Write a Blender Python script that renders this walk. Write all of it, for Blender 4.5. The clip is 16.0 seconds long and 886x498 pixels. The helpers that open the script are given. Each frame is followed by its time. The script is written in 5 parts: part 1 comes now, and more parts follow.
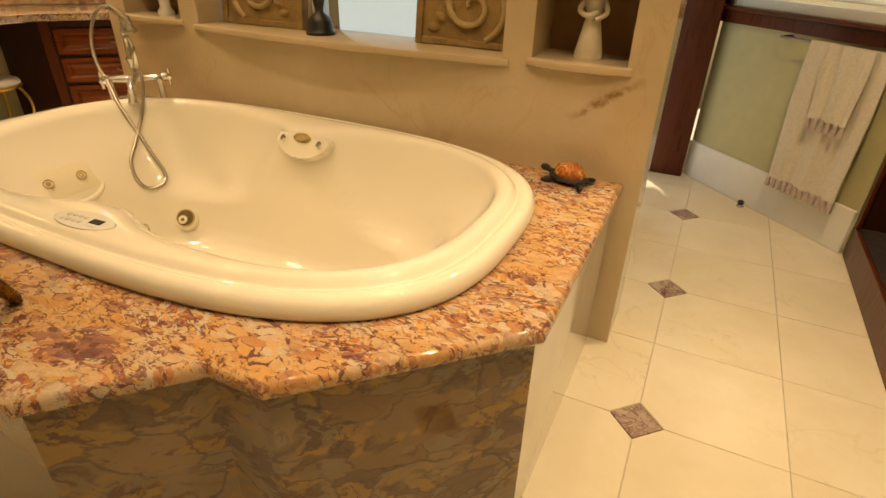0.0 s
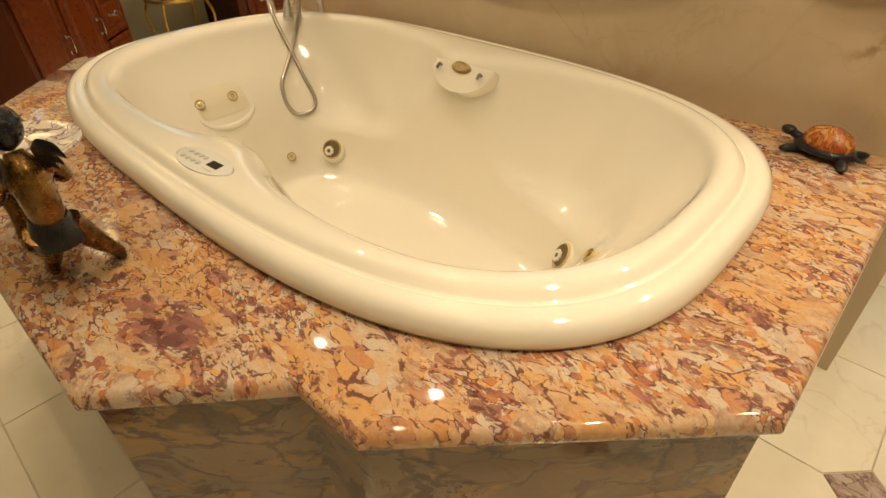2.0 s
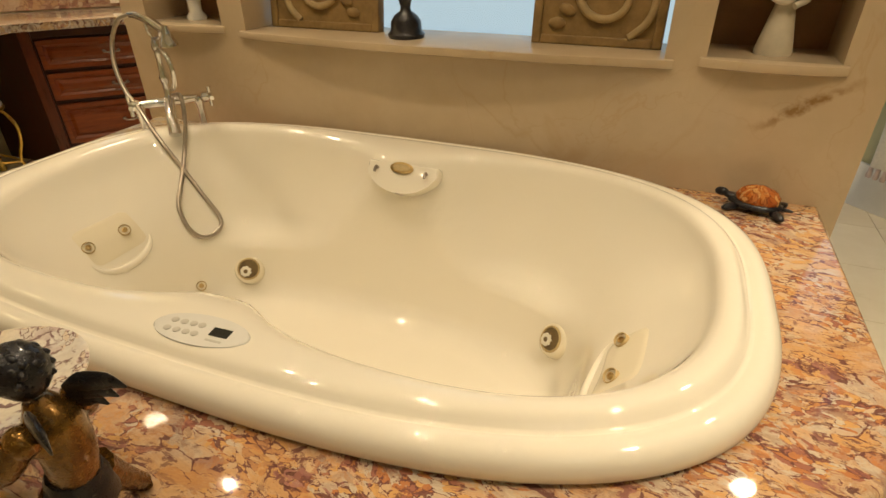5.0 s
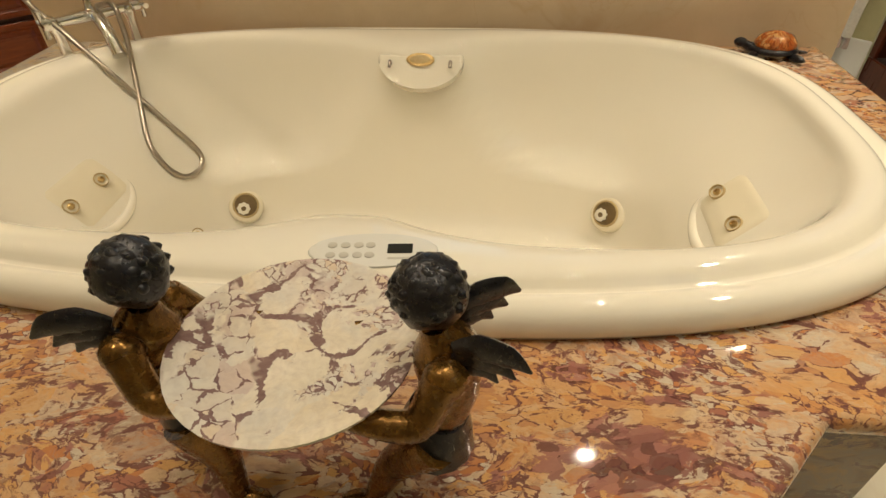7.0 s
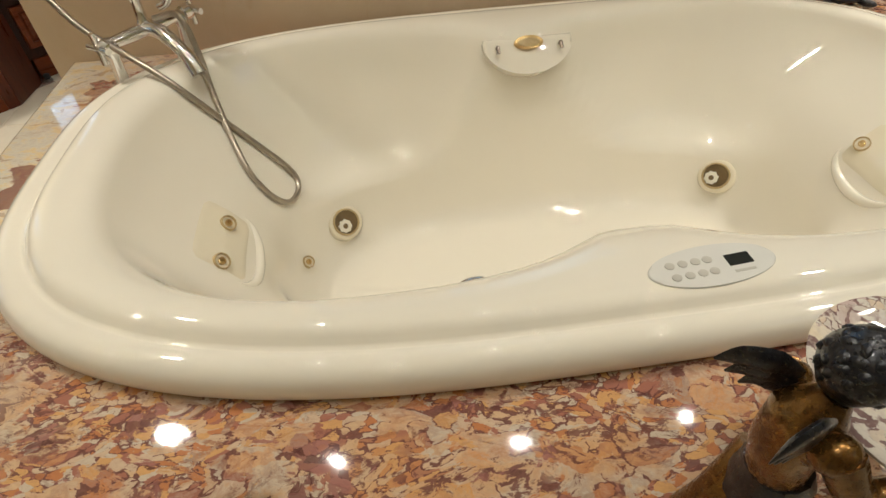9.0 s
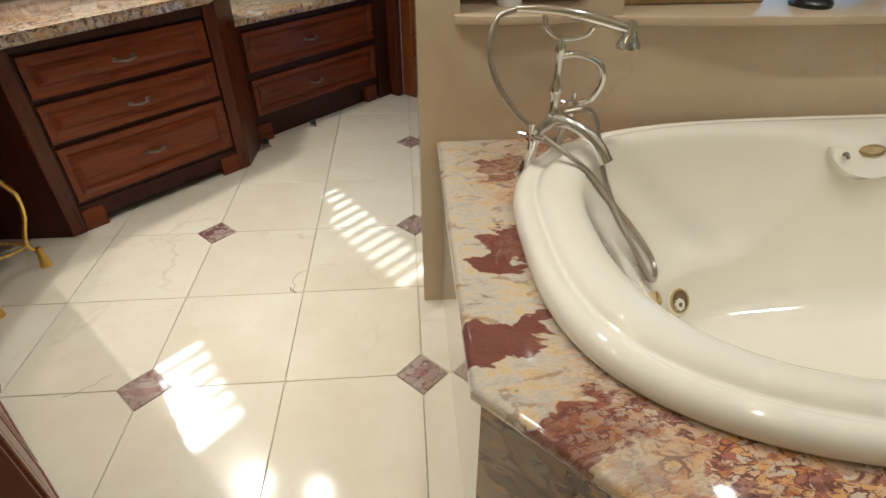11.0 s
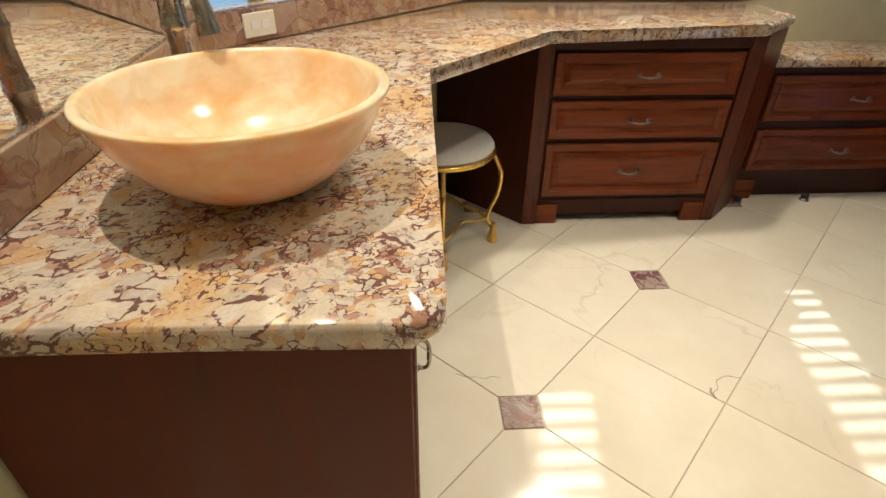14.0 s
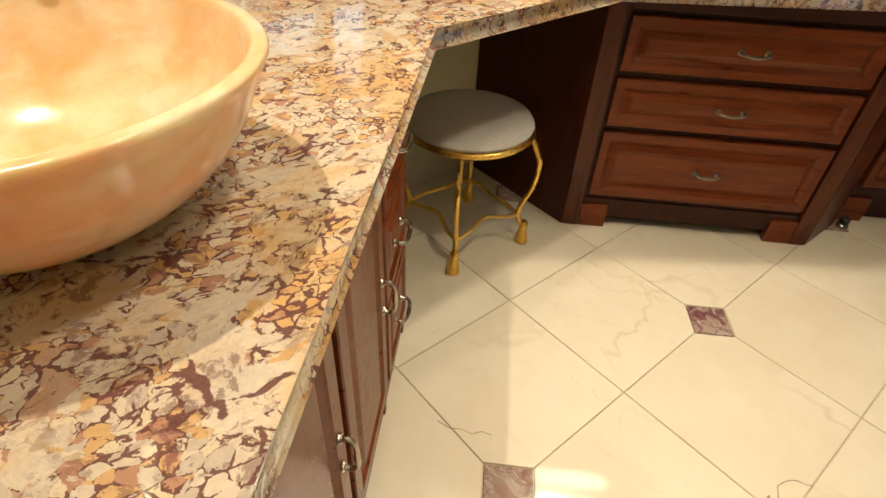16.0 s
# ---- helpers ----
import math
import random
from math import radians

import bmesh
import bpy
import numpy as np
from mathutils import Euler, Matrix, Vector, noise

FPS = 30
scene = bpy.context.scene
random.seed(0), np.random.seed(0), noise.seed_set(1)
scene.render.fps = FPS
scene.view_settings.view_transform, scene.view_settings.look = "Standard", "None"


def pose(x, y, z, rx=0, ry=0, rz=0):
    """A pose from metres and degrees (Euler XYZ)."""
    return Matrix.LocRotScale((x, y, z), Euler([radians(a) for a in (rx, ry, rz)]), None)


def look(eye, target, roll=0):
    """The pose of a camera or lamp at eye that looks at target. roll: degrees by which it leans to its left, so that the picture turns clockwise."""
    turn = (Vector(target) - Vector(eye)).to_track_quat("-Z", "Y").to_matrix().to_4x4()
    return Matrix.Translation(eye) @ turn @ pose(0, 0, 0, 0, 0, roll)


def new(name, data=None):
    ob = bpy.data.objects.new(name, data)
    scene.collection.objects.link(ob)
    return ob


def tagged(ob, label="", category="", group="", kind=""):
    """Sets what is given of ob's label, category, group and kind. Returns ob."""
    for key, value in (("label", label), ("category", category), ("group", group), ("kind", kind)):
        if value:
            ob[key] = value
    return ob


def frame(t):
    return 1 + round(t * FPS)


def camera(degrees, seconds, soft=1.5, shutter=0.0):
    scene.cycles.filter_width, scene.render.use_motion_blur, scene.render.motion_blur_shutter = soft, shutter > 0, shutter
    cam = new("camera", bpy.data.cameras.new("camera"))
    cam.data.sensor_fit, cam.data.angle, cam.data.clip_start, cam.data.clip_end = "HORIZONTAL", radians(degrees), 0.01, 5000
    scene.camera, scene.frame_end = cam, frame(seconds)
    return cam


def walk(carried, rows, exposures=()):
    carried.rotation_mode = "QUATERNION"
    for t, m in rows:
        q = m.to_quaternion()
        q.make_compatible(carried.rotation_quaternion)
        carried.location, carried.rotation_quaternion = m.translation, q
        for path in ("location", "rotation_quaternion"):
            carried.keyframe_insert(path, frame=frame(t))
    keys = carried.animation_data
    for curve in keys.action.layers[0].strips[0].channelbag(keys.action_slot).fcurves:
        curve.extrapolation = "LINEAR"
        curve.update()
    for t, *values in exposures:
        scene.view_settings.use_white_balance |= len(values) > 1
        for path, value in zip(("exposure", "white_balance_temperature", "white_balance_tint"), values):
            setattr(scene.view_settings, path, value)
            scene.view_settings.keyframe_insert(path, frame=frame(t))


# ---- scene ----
cam = camera(78.0, 16.0)

PATH = [
    (0, (3.619, -1.491, 1.382), (2.878, 0.09, 0.406), 1.7),
    (0.5, (3.52, -1.35, 1.335), (2.633, 0.04, 0.203), 1.4),
    (1, (3.458, -1.231, 1.31), (2.467, -0.027, 0.058), -0.2),
    (1.5, (3.427, -1.189, 1.301), (2.364, -0.061, 0.036), -1.3),
    (2, (3.403, -1.188, 1.306), (2.298, -0.037, 0.1), -1.7),
    (2.5, (3.353, -1.252, 1.344), (2.314, 0.045, 0.232), -0.0),
    (3, (3.264, -1.345, 1.396), (2.385, 0.131, 0.373), 2.2),
    (3.2, (3.236, -1.391, 1.399), (2.405, 0.155, 0.44), 3.1),
    (5.3, (2.898, -1.278, 1.344), (2.301, 0.308, 0.281), -1.0),
    (5.5, (2.847, -1.261, 1.328), (2.294, 0.3, 0.206), -1.4),
    (6, (2.735, -1.288, 1.294), (2.306, 0.254, 0.095), -1.7),
    (6.5, (2.567, -1.392, 1.284), (2.341, 0.189, 0.081), -0.6),
    (7, (2.455, -1.391, 1.27), (2.296, 0.151, 0.006), -1.6),
    (7.5, (2.298, -1.299, 1.272), (2.245, 0.122, -0.135), -2.4),
    (8, (2.176, -1.281, 1.278), (2.167, 0.115, -0.154), -3.7),
    (8.2, (2.106, -1.31, 1.288), (2.163, 0.12, -0.11), -2.6),
    (10.3, (1.314, -1.167, 1.409), (1.517, 0.294, 0.059), -2.5),
    (10.5, (1.195, -1.195, 1.426), (1.393, 0.303, 0.115), -1.7),
    (11, (0.9, -1.246, 1.421), (1.01, 0.369, 0.246), -0.2),
    (11.5, (0.724, -1.264, 1.411), (0.586, 0.395, 0.303), 0.7),
    (12, (0.655, -1.24, 1.379), (0.209, 0.386, 0.303), -0.6),
    (12.5, (0.619, -1.238, 1.352), (-0.066, 0.331, 0.32), -0.6),
    (13, (0.568, -1.202, 1.346), (-0.273, 0.287, 0.309), 0.3),
    (13.5, (0.549, -1.1, 1.346), (-0.431, 0.27, 0.268), 1.0),
    (14, (0.558, -1.004, 1.34), (-0.543, 0.247, 0.234), 0.6),
    (14.5, (0.569, -0.91, 1.331), (-0.614, 0.247, 0.207), -0.2),
    (15, (0.557, -0.821, 1.314), (-0.662, 0.278, 0.172), -0.3),
    (15.5, (0.457, -0.696, 1.278), (-0.737, 0.366, 0.075), 1.0),
    (16, (0.366, -0.568, 1.264), (-0.797, 0.451, -0.004), 3.1),
]
EXPOSURES = [(0, 0.12, 10200, 14), (1.5, 0.1, 8250, 10), (3, 0.0, 6350, 8), (5.4, 0.0, 7300, 8), (6.2, 0.0, 7100, 8), (7, 0.0, 6450, 6), (8.2, 0.0, 5800, 6), (10.5, 0.05, 5200, 6), (12.5, 0.12, 5250, 6), (14.5, 0.18, 5950, 6), (16, 0.18, 6500, 6)]
walk(cam, [(t, look(eye, target, roll)) for t, eye, target, roll in PATH], EXPOSURES)

from mathutils.bvhtree import BVHTree

# ---- world, sun, lamps -------------------------------------------------
world = bpy.data.worlds.new("sky")
scene.world = world
world.use_nodes = True
wn = world.node_tree
sky = wn.nodes.new("ShaderNodeTexSky")
sky.sky_type, sky.sun_disc = "NISHITA", False
sky.sun_elevation, sky.sun_rotation = radians(45.5), radians(-34)
wn.links.new(sky.outputs[0], wn.nodes["Background"].inputs[0])
wn.nodes["Background"].inputs[1].default_value = 0.15

sun = new("sun", bpy.data.lights.new("sun", "SUN"))
sun.data.energy, sun.data.angle, sun.data.color = 5.0, radians(0.8), (1, 0.97, 0.92)
sun.matrix_world = look((-5.6, 8.3, 10.2), (0, 0, 0))

CEIL = 2.74
WARM = (1.0, 0.84, 0.64)
SPOTS = [  # x, y, watts, size
    (1.30, -0.24, 26, 0.02), (2.22, -0.24, 34, 0.02), (3.12, -0.24, 19, 0.02),
    (1.60, -1.50, 24, 0.02), (2.45, -1.00, 24, 0.02), (3.10, -1.45, 15, 0.02),
    (-0.44, -0.68, 88, 0.02), (-0.86, 0.66, 42, 0.075), (-0.45, 1.30, 96, 0.075), (0.07, 1.20, 32, 0.075),
    (4.00, 0.75, 108, 0.075), (0.45, 0.05, 66, 0.075), (3.95, -0.7, 112, 0.075),
]
for sx, sy, watts, soft_r in SPOTS:
    lamp = new("ceiling_spot", bpy.data.lights.new("ceiling_spot", "SPOT"))
    lamp.data.energy, lamp.data.color = watts, WARM
    lamp.data.spot_size, lamp.data.spot_blend, lamp.data.shadow_soft_size = radians(98), 0.8, soft_r
    lamp.matrix_world = look((sx, sy, CEIL - 0.03), (sx, sy, 0))

# ---- materials ---------------------------------------------------------


def graph(name, rough=0.5, metal=0.0, coat=0.0):
    m = bpy.data.materials.new(name)
    m.use_nodes = True
    t = m.node_tree
    b = t.nodes["Principled BSDF"]
    b.inputs["Roughness"].default_value = rough
    b.inputs["Metallic"].default_value = metal
    b.inputs["Coat Weight"].default_value = coat
    b.inputs["Coat Roughness"].default_value = 0.025
    return m, t, b


def node(t, kind, **settings):
    n = t.nodes.new(kind)
    for k, v in settings.items():
        if k in n.inputs:
            n.inputs[k].default_value = v
        else:
            n.inputs[k.replace("_", " ")].default_value = v
    return n


def coords(t, scale=(1, 1, 1), turn=(0, 0, 0), world_space=True):
    src = t.nodes.new("ShaderNodeNewGeometry").outputs["Position"] if world_space else t.nodes.new("ShaderNodeTexCoord").outputs["Object"]
    mp = t.nodes.new("ShaderNodeMapping")
    mp.inputs["Scale"].default_value = scale
    mp.inputs["Rotation"].default_value = [radians(a) for a in turn]
    t.links.new(src, mp.inputs[0])
    return mp.outputs[0]


def ramp(t, src, stops, mode="LINEAR"):
    r = t.nodes.new("ShaderNodeValToRGB")
    r.color_ramp.interpolation = mode
    els = r.color_ramp.elements
    while len(els) < len(stops):
        els.new(0.5)
    for e, (p, c) in zip(els, stops):
        e.position = p
        e.color = (*c, 1) if len(c) == 3 else c
    t.links.new(src, r.inputs[0])
    return r.outputs[0]


def grey(v):
    return (v, v, v)


def mix(t, fac, a, b, mode="MIX"):
    m = t.nodes.new("ShaderNodeMix")
    m.data_type, m.blend_type = "RGBA", mode
    for sock, val in ((m.inputs[0], fac), (m.inputs[6], a), (m.inputs[7], b)):
        if hasattr(val, "links"):
            t.links.new(val, sock)
        elif isinstance(val, (int, float)):
            sock.default_value = val
        else:
            sock.default_value = (*val, 1)
    return m.outputs[2]


def noise_tex(t, vec, scale, detail=5, rough=0.55, distort=0.0):
    n = node(t, "ShaderNodeTexNoise", Scale=scale, Detail=detail, Roughness=rough, Distortion=distort)
    t.links.new(vec, n.inputs["Vector"])
    return n


def warp(t, vec, scale, amount, detail=4):
    n = noise_tex(t, vec, scale, detail)
    s = t.nodes.new("ShaderNodeVectorMath")
    s.operation = "MULTIPLY_ADD"
    t.links.new(n.outputs["Color"], s.inputs[0])
    s.inputs[1].default_value = (amount,) * 3
    t.links.new(vec, s.inputs[2])
    return s.outputs[0]


def voronoi(t, vec, scale, feature="F1", out="Color"):
    v = t.nodes.new("ShaderNodeTexVoronoi")
    v.feature = feature
    v.inputs["Scale"].default_value = scale
    t.links.new(vec, v.inputs["Vector"])
    return v.outputs[out]


def bump(t, b, height, strength=0.1, distance=0.002):
    n = node(t, "ShaderNodeBump", Strength=strength, Distance=distance)
    t.links.new(height, n.inputs["Height"])
    t.links.new(n.outputs[0], b.inputs["Normal"])


def breccia(name, stones, vein, vein2, scale=9.0, stretch=(1, 1, 1), turn=(0, 0, 25), rough=0.05, thin=0.5, torn_at=0.56, net=0.8, swirl=1.0):
    """Polished breccia marble: torn stones of several colours, thin broken veins, dark torn patches."""
    m, t, b = graph(name, rough, coat=0.25)
    v = coords(t, stretch, turn)
    big = warp(t, v, 2.6, 0.30 * swirl)
    mid = warp(t, big, 9, 0.10 * swirl, 6)
    fine = warp(t, mid, 34, 0.030, 6)
    cloud = noise_tex(t, mid, 5.5, 10, 0.72, 0.4)
    k = len(stones)
    col = ramp(t, cloud.outputs["Fac"], [(0.26 + 0.48 * i / (k - 1), c) for i, c in enumerate(stones)])
    pick = voronoi(t, fine, scale)
    sep = t.nodes.new("ShaderNodeSeparateColor")
    t.links.new(pick, sep.inputs[0])
    cell = ramp(t, sep.outputs[0], [(i / k, c) for i, c in enumerate(stones)], "CONSTANT")
    pick2 = voronoi(t, warp(t, mid, 60, 0.02, 4), scale * 3.1)
    sep2 = t.nodes.new("ShaderNodeSeparateColor")
    t.links.new(pick2, sep2.inputs[0])
    crumb = ramp(t, sep2.outputs[1], [(i / k, c) for i, c in enumerate(reversed(stones))], "CONSTANT")
    col = mix(t, ramp(t, sep.outputs[1], [(0.25, grey(0.15)), (0.7, grey(0.85))]), col, cell)
    zone = ramp(t, noise_tex(t, big, 5.0, 4).outputs["Fac"], [(0.47, grey(0)), (0.53, grey(0.9))])
    col = mix(t, zone, col, crumb)
    speck = noise_tex(t, fine, 70, 5, 0.7)
    col = mix(t, ramp(t, speck.outputs["Fac"], [(0.48, grey(0)), (0.70, grey(0.55))]), col, vein2)
    edge = voronoi(t, fine, scale, "DISTANCE_TO_EDGE", "Distance")
    edge2 = voronoi(t, warp(t, mid, 60, 0.02, 4), scale * 3.1, "DISTANCE_TO_EDGE", "Distance")
    gate = ramp(t, noise_tex(t, mid, 8, 5, 0.65).outputs["Fac"], [(0.36, grey(0.15 * net)), (0.52, grey(net))])
    l1 = mix(t, 1.0, ramp(t, edge, [(0.0, grey(1)), (0.035 * thin + 0.012, grey(0.7)), (0.08 * thin + 0.02, grey(0))]), gate, "MULTIPLY")
    l2 = mix(t, 1.0, ramp(t, edge2, [(0.0, grey(1)), (0.09, grey(0))]), mix(t, 1.0, zone, gate, "MULTIPLY"), "MULTIPLY")
    col = mix(t, l1, col, vein)
    col = mix(t, l2, col, vein)
    blot = ramp(t, noise_tex(t, fine, 7.5, 9, 0.74, 0.5).outputs["Fac"], [(torn_at, grey(0)), (torn_at + 0.025, grey(0.92))])
    col = mix(t, blot, col, mix(t, sep.outputs[2], vein, tuple(min(1, c * 2.4) for c in vein)))
    t.links.new(col, b.inputs["Base Color"])
    t.links.new(ramp(t, cloud.outputs["Fac"], [(0.3, grey(rough * 0.7)), (0.8, grey(rough * 1.6))]), b.inputs["Roughness"])
    return m


def clast_marble(name, big_stones, small_stones, vein, matrix, scale=7.0, stretch=(1, 1, 1), turn=(0, 0, 20), rough=0.05, gaps=((0.004, 0.5), (0.012, 0.6), (0.03, 0.9)), zones=(0.47, 0.53), torn_at=0.62, fleck=0.0, wash=None, pale_end=None, swirl=1.0):
    """Polished breccia: large clasts, zones of smaller fragments and of crumbs, in a dark matrix of uneven width."""
    m, t, b = graph(name, rough, coat=0.3)
    v = coords(t, stretch, turn)
    big = warp(t, v, 4.0, 0.16 * swirl, 3)
    mid = warp(t, big, 15, 0.055 * swirl, 6)
    fine = warp(t, mid, 55, 0.022 * swirl, 6)

    def thick(edge, src, k):
        n = t.nodes.new("ShaderNodeMath")
        n.operation = "MULTIPLY_ADD"
        t.links.new(src, n.inputs[0])
        n.inputs[1].default_value = k
        add = t.nodes.new("ShaderNodeMath")
        add.operation = "ADD"
        t.links.new(n.outputs[0], add.inputs[0])
        n.inputs[2].default_value = 0.2 - 0.5 * k
        t.links.new(edge, add.inputs[1])
        return add.outputs[0]

    def layer(sc, stones, gap, channel):
        sep = t.nodes.new("ShaderNodeSeparateColor")
        t.links.new(voronoi(t, fine, sc), sep.inputs[0])
        k = len(stones)
        c = ramp(t, sep.outputs[channel], [(i / k, q) for i, q in enumerate(stones)], "CONSTANT")
        e = voronoi(t, fine, sc, "DISTANCE_TO_EDGE", "Distance")
        e = thick(e, noise_tex(t, mid, 9 + sc * 0.4, 5, 0.65).outputs["Fac"], gap[1])
        return c, ramp(t, e, [(0.2 + gap[0] - 0.004, grey(0.95)), (0.2 + gap[0] + 0.012, grey(0))]), sep
    ca, la, sa = layer(scale, big_stones, gaps[0], 0)
    cb, lb, sb = layer(scale * 3.1, small_stones, gaps[1], 1)
    cc, lc_, sc_ = layer(scale * 7.5, small_stones, gaps[2], 0)
    cloud = noise_tex(t, mid, 22, 8, 0.7)
    drift = noise_tex(t, mid, 7, 9, 0.72, 0.5)
    flow = ramp(t, drift.outputs["Fac"], [(0.30 + 0.40 * i / (len(big_stones) - 1), q) for i, q in enumerate(big_stones)])
    ca, cb = mix(t, 0.5, ca, flow), mix(t, 0.3, cb, flow)
    ca = mix(t, ramp(t, cloud.outputs["Fac"], [(0.35, grey(0)), (0.7, grey(0.55))]), ca, tuple(min(1, q * 1.25) for q in big_stones[-1]))
    zb = ramp(t, noise_tex(t, big, 5.5, 5, 0.6).outputs["Fac"], [(zones[0], grey(0)), (zones[0] + 0.02, grey(1))])
    zc = ramp(t, noise_tex(t, mid, 8.5, 6, 0.65, 0.4).outputs["Fac"], [(zones[1], grey(0)), (zones[1] + 0.02, grey(1))])
    col = mix(t, zc, mix(t, zb, ca, cb), cc)
    line = mix(t, zc, mix(t, zb, la, lb), lc_)
    if wash:
        ww = ramp(t, noise_tex(t, big, 3.6, 5, 0.6).outputs["Fac"], [(0.52, grey(0)), (0.60, grey(0.62))])
        col = mix(t, ww, col, mix(t, cloud.outputs["Fac"], wash[0], wash[1]))
    grit = noise_tex(t, fine, 150, 3, 0.6)
    dark = mix(t, grit.outputs["Fac"], vein, matrix)
    col = mix(t, line, col, dark)
    if fleck:
        spot_ = ramp(t, noise_tex(t, fine, 34, 7, 0.74, 0.5).outputs["Fac"], [(0.545, grey(0)), (0.575, grey(1))])
        where = ramp(t, noise_tex(t, big, 4.5, 5, 0.6).outputs["Fac"], [(0.42, grey(0.05)), (0.56, grey(fleck))])
        col = mix(t, mix(t, 1.0, spot_, where, "MULTIPLY"), col, dark)
    torn = ramp(t, noise_tex(t, fine, 6.5, 8, 0.68, 0.6).outputs["Fac"], [(torn_at, grey(0)), (torn_at + 0.015, grey(0.9))])
    col = mix(t, torn, col, mix(t, sc_.outputs[2], vein, tuple(q * 1.6 for q in matrix)))
    if pale_end:
        xs = t.nodes.new("ShaderNodeSeparateXYZ")
        t.links.new(warp(t, coords(t), 4.0, 0.5, 6), xs.inputs[0])
        mr = node(t, "ShaderNodeMapRange")
        mr.inputs["From Min"].default_value, mr.inputs["From Max"].default_value = pale_end[1], pale_end[0]
        t.links.new(xs.outputs[0], mr.inputs["Value"])
        pcol = ramp(t, cloud.outputs["Fac"], [(0.3, (0.42, 0.37, 0.30)), (0.48, (0.55, 0.50, 0.41)), (0.60, (0.62, 0.46, 0.24)), (0.72, (0.48, 0.44, 0.37))])
        pcol = mix(t, mix(t, 1.0, la, grey(0.55), "MULTIPLY"), pcol, (0.22, 0.12, 0.06))
        rip = ramp(t, noise_tex(t, mid, 4.6, 4, 0.5).outputs["Fac"], [(0.55, grey(0)), (0.56, grey(0.95))])
        pcol = mix(t, rip, pcol, mix(t, cloud.outputs["Fac"], (0.10, 0.022, 0.018), (0.20, 0.055, 0.04)))
        col = mix(t, mr.outputs[0], col, pcol)
    col = mix(t, ramp(t, grit.outputs["Fac"], [(0.4, grey(0)), (0.75, grey(0.22))]), col, matrix)
    t.links.new(col, b.inputs["Base Color"])
    t.links.new(ramp(t, cloud.outputs["Fac"], [(0.3, grey(rough * 0.7)), (0.8, grey(rough * 1.6))]), b.inputs["Roughness"])
    return m


def plain_stone(name, c1, c2, vein, scale=2.0, rough=0.12, veins=0.5, per_object=False, coat=0.2, scar=None):
    """Polished cream stone with soft clouds and a few thin veins."""
    m, t, b = graph(name, rough, coat=coat)
    v = coords(t)
    if per_object:
        info = t.nodes.new("ShaderNodeObjectInfo")
        off = t.nodes.new("ShaderNodeVectorMath")
        off.operation = "MULTIPLY_ADD"
        t.links.new(info.outputs["Random"], off.inputs[0])
        off.inputs[1].default_value = (13, 7, 5)
        t.links.new(v, off.inputs[2])
        v = off.outputs[0]
    w = warp(t, v, scale * 1.2, 0.35 / scale)
    n = noise_tex(t, w, scale * 1.6, 7, 0.6)
    col = ramp(t, n.outputs["Fac"], [(0.3, c1), (0.7, c2)])
    fine = noise_tex(t, w, scale * 22, 4, 0.6)
    col = mix(t, ramp(t, fine.outputs["Fac"], [(0.4, grey(0)), (0.8, grey(0.25))]), col, c1)
    line = None
    for k, (sc, wd) in enumerate(((0.8, 0.010), (1.9, 0.006))):
        iso = noise_tex(t, warp(t, v, scale * (2 + k), 0.10 / scale, 5), scale * sc, 5, 0.5, 0.8)
        l = ramp(t, iso.outputs["Fac"], [(0.5 - wd, grey(0)), (0.5, grey(veins)), (0.5 + wd, grey(0))])
        line = l if line is None else mix(t, 1.0, line, l, "LIGHTEN")
    gate = ramp(t, noise_tex(t, v, scale * 1.1, 2).outputs["Fac"], [(0.5, grey(0)), (0.68, grey(1))])
    col = mix(t, mix(t, 1.0, line, gate, "MULTIPLY"), col, vein)
    if scar:
        at, lean, half = scar
        mp = t.nodes.new("ShaderNodeMapping")
        mp.vector_type = "TEXTURE"
        mp.inputs["Location"].default_value = at
        mp.inputs["Rotation"].default_value = (0, radians(-lean), 0)
        t.links.new(warp(t, coords(t), 22, 0.05, 5), mp.inputs[0])
        xyz = t.nodes.new("ShaderNodeSeparateXYZ")
        t.links.new(mp.outputs[0], xyz.inputs[0])
        masks = []
        for k, r in ((0, half), (2, 0.020)):
            near = t.nodes.new("ShaderNodeMath")
            near.operation = "ADD"
            near.inputs[1].default_value = -0.025
            t.links.new(xyz.outputs[k], near.inputs[0])
            far = t.nodes.new("ShaderNodeMath")
            far.operation = "ABSOLUTE"
            t.links.new(near.outputs[0], far.inputs[0])
            masks.append(ramp(t, far.outputs[0], [(r * 0.35, grey(1)), (r, grey(0))]))
        flaw = mix(t, 1.0, mix(t, 1.0, masks[0], masks[1], "MULTIPLY"), ramp(t, noise_tex(t, v, 30, 4).outputs["Fac"], [(0.38, grey(0.1)), (0.55, grey(0.85))]), "MULTIPLY")
        col = mix(t, flaw, col, (0.26, 0.14, 0.045))
    if per_object:
        col = mix(t, 0.10, col, ramp(t, info.outputs["Random"], [(0, (0.9, 0.8, 0.62)), (1, (0.62, 0.52, 0.36))]))
    t.links.new(col, b.inputs["Base Color"])
    t.links.new(ramp(t, n.outputs["Fac"], [(0.3, grey(rough * 0.7)), (0.7, grey(rough * 1.5))]), b.inputs["Roughness"])
    bump(t, b, n.outputs["Fac"], 0.03, 0.001)
    return m


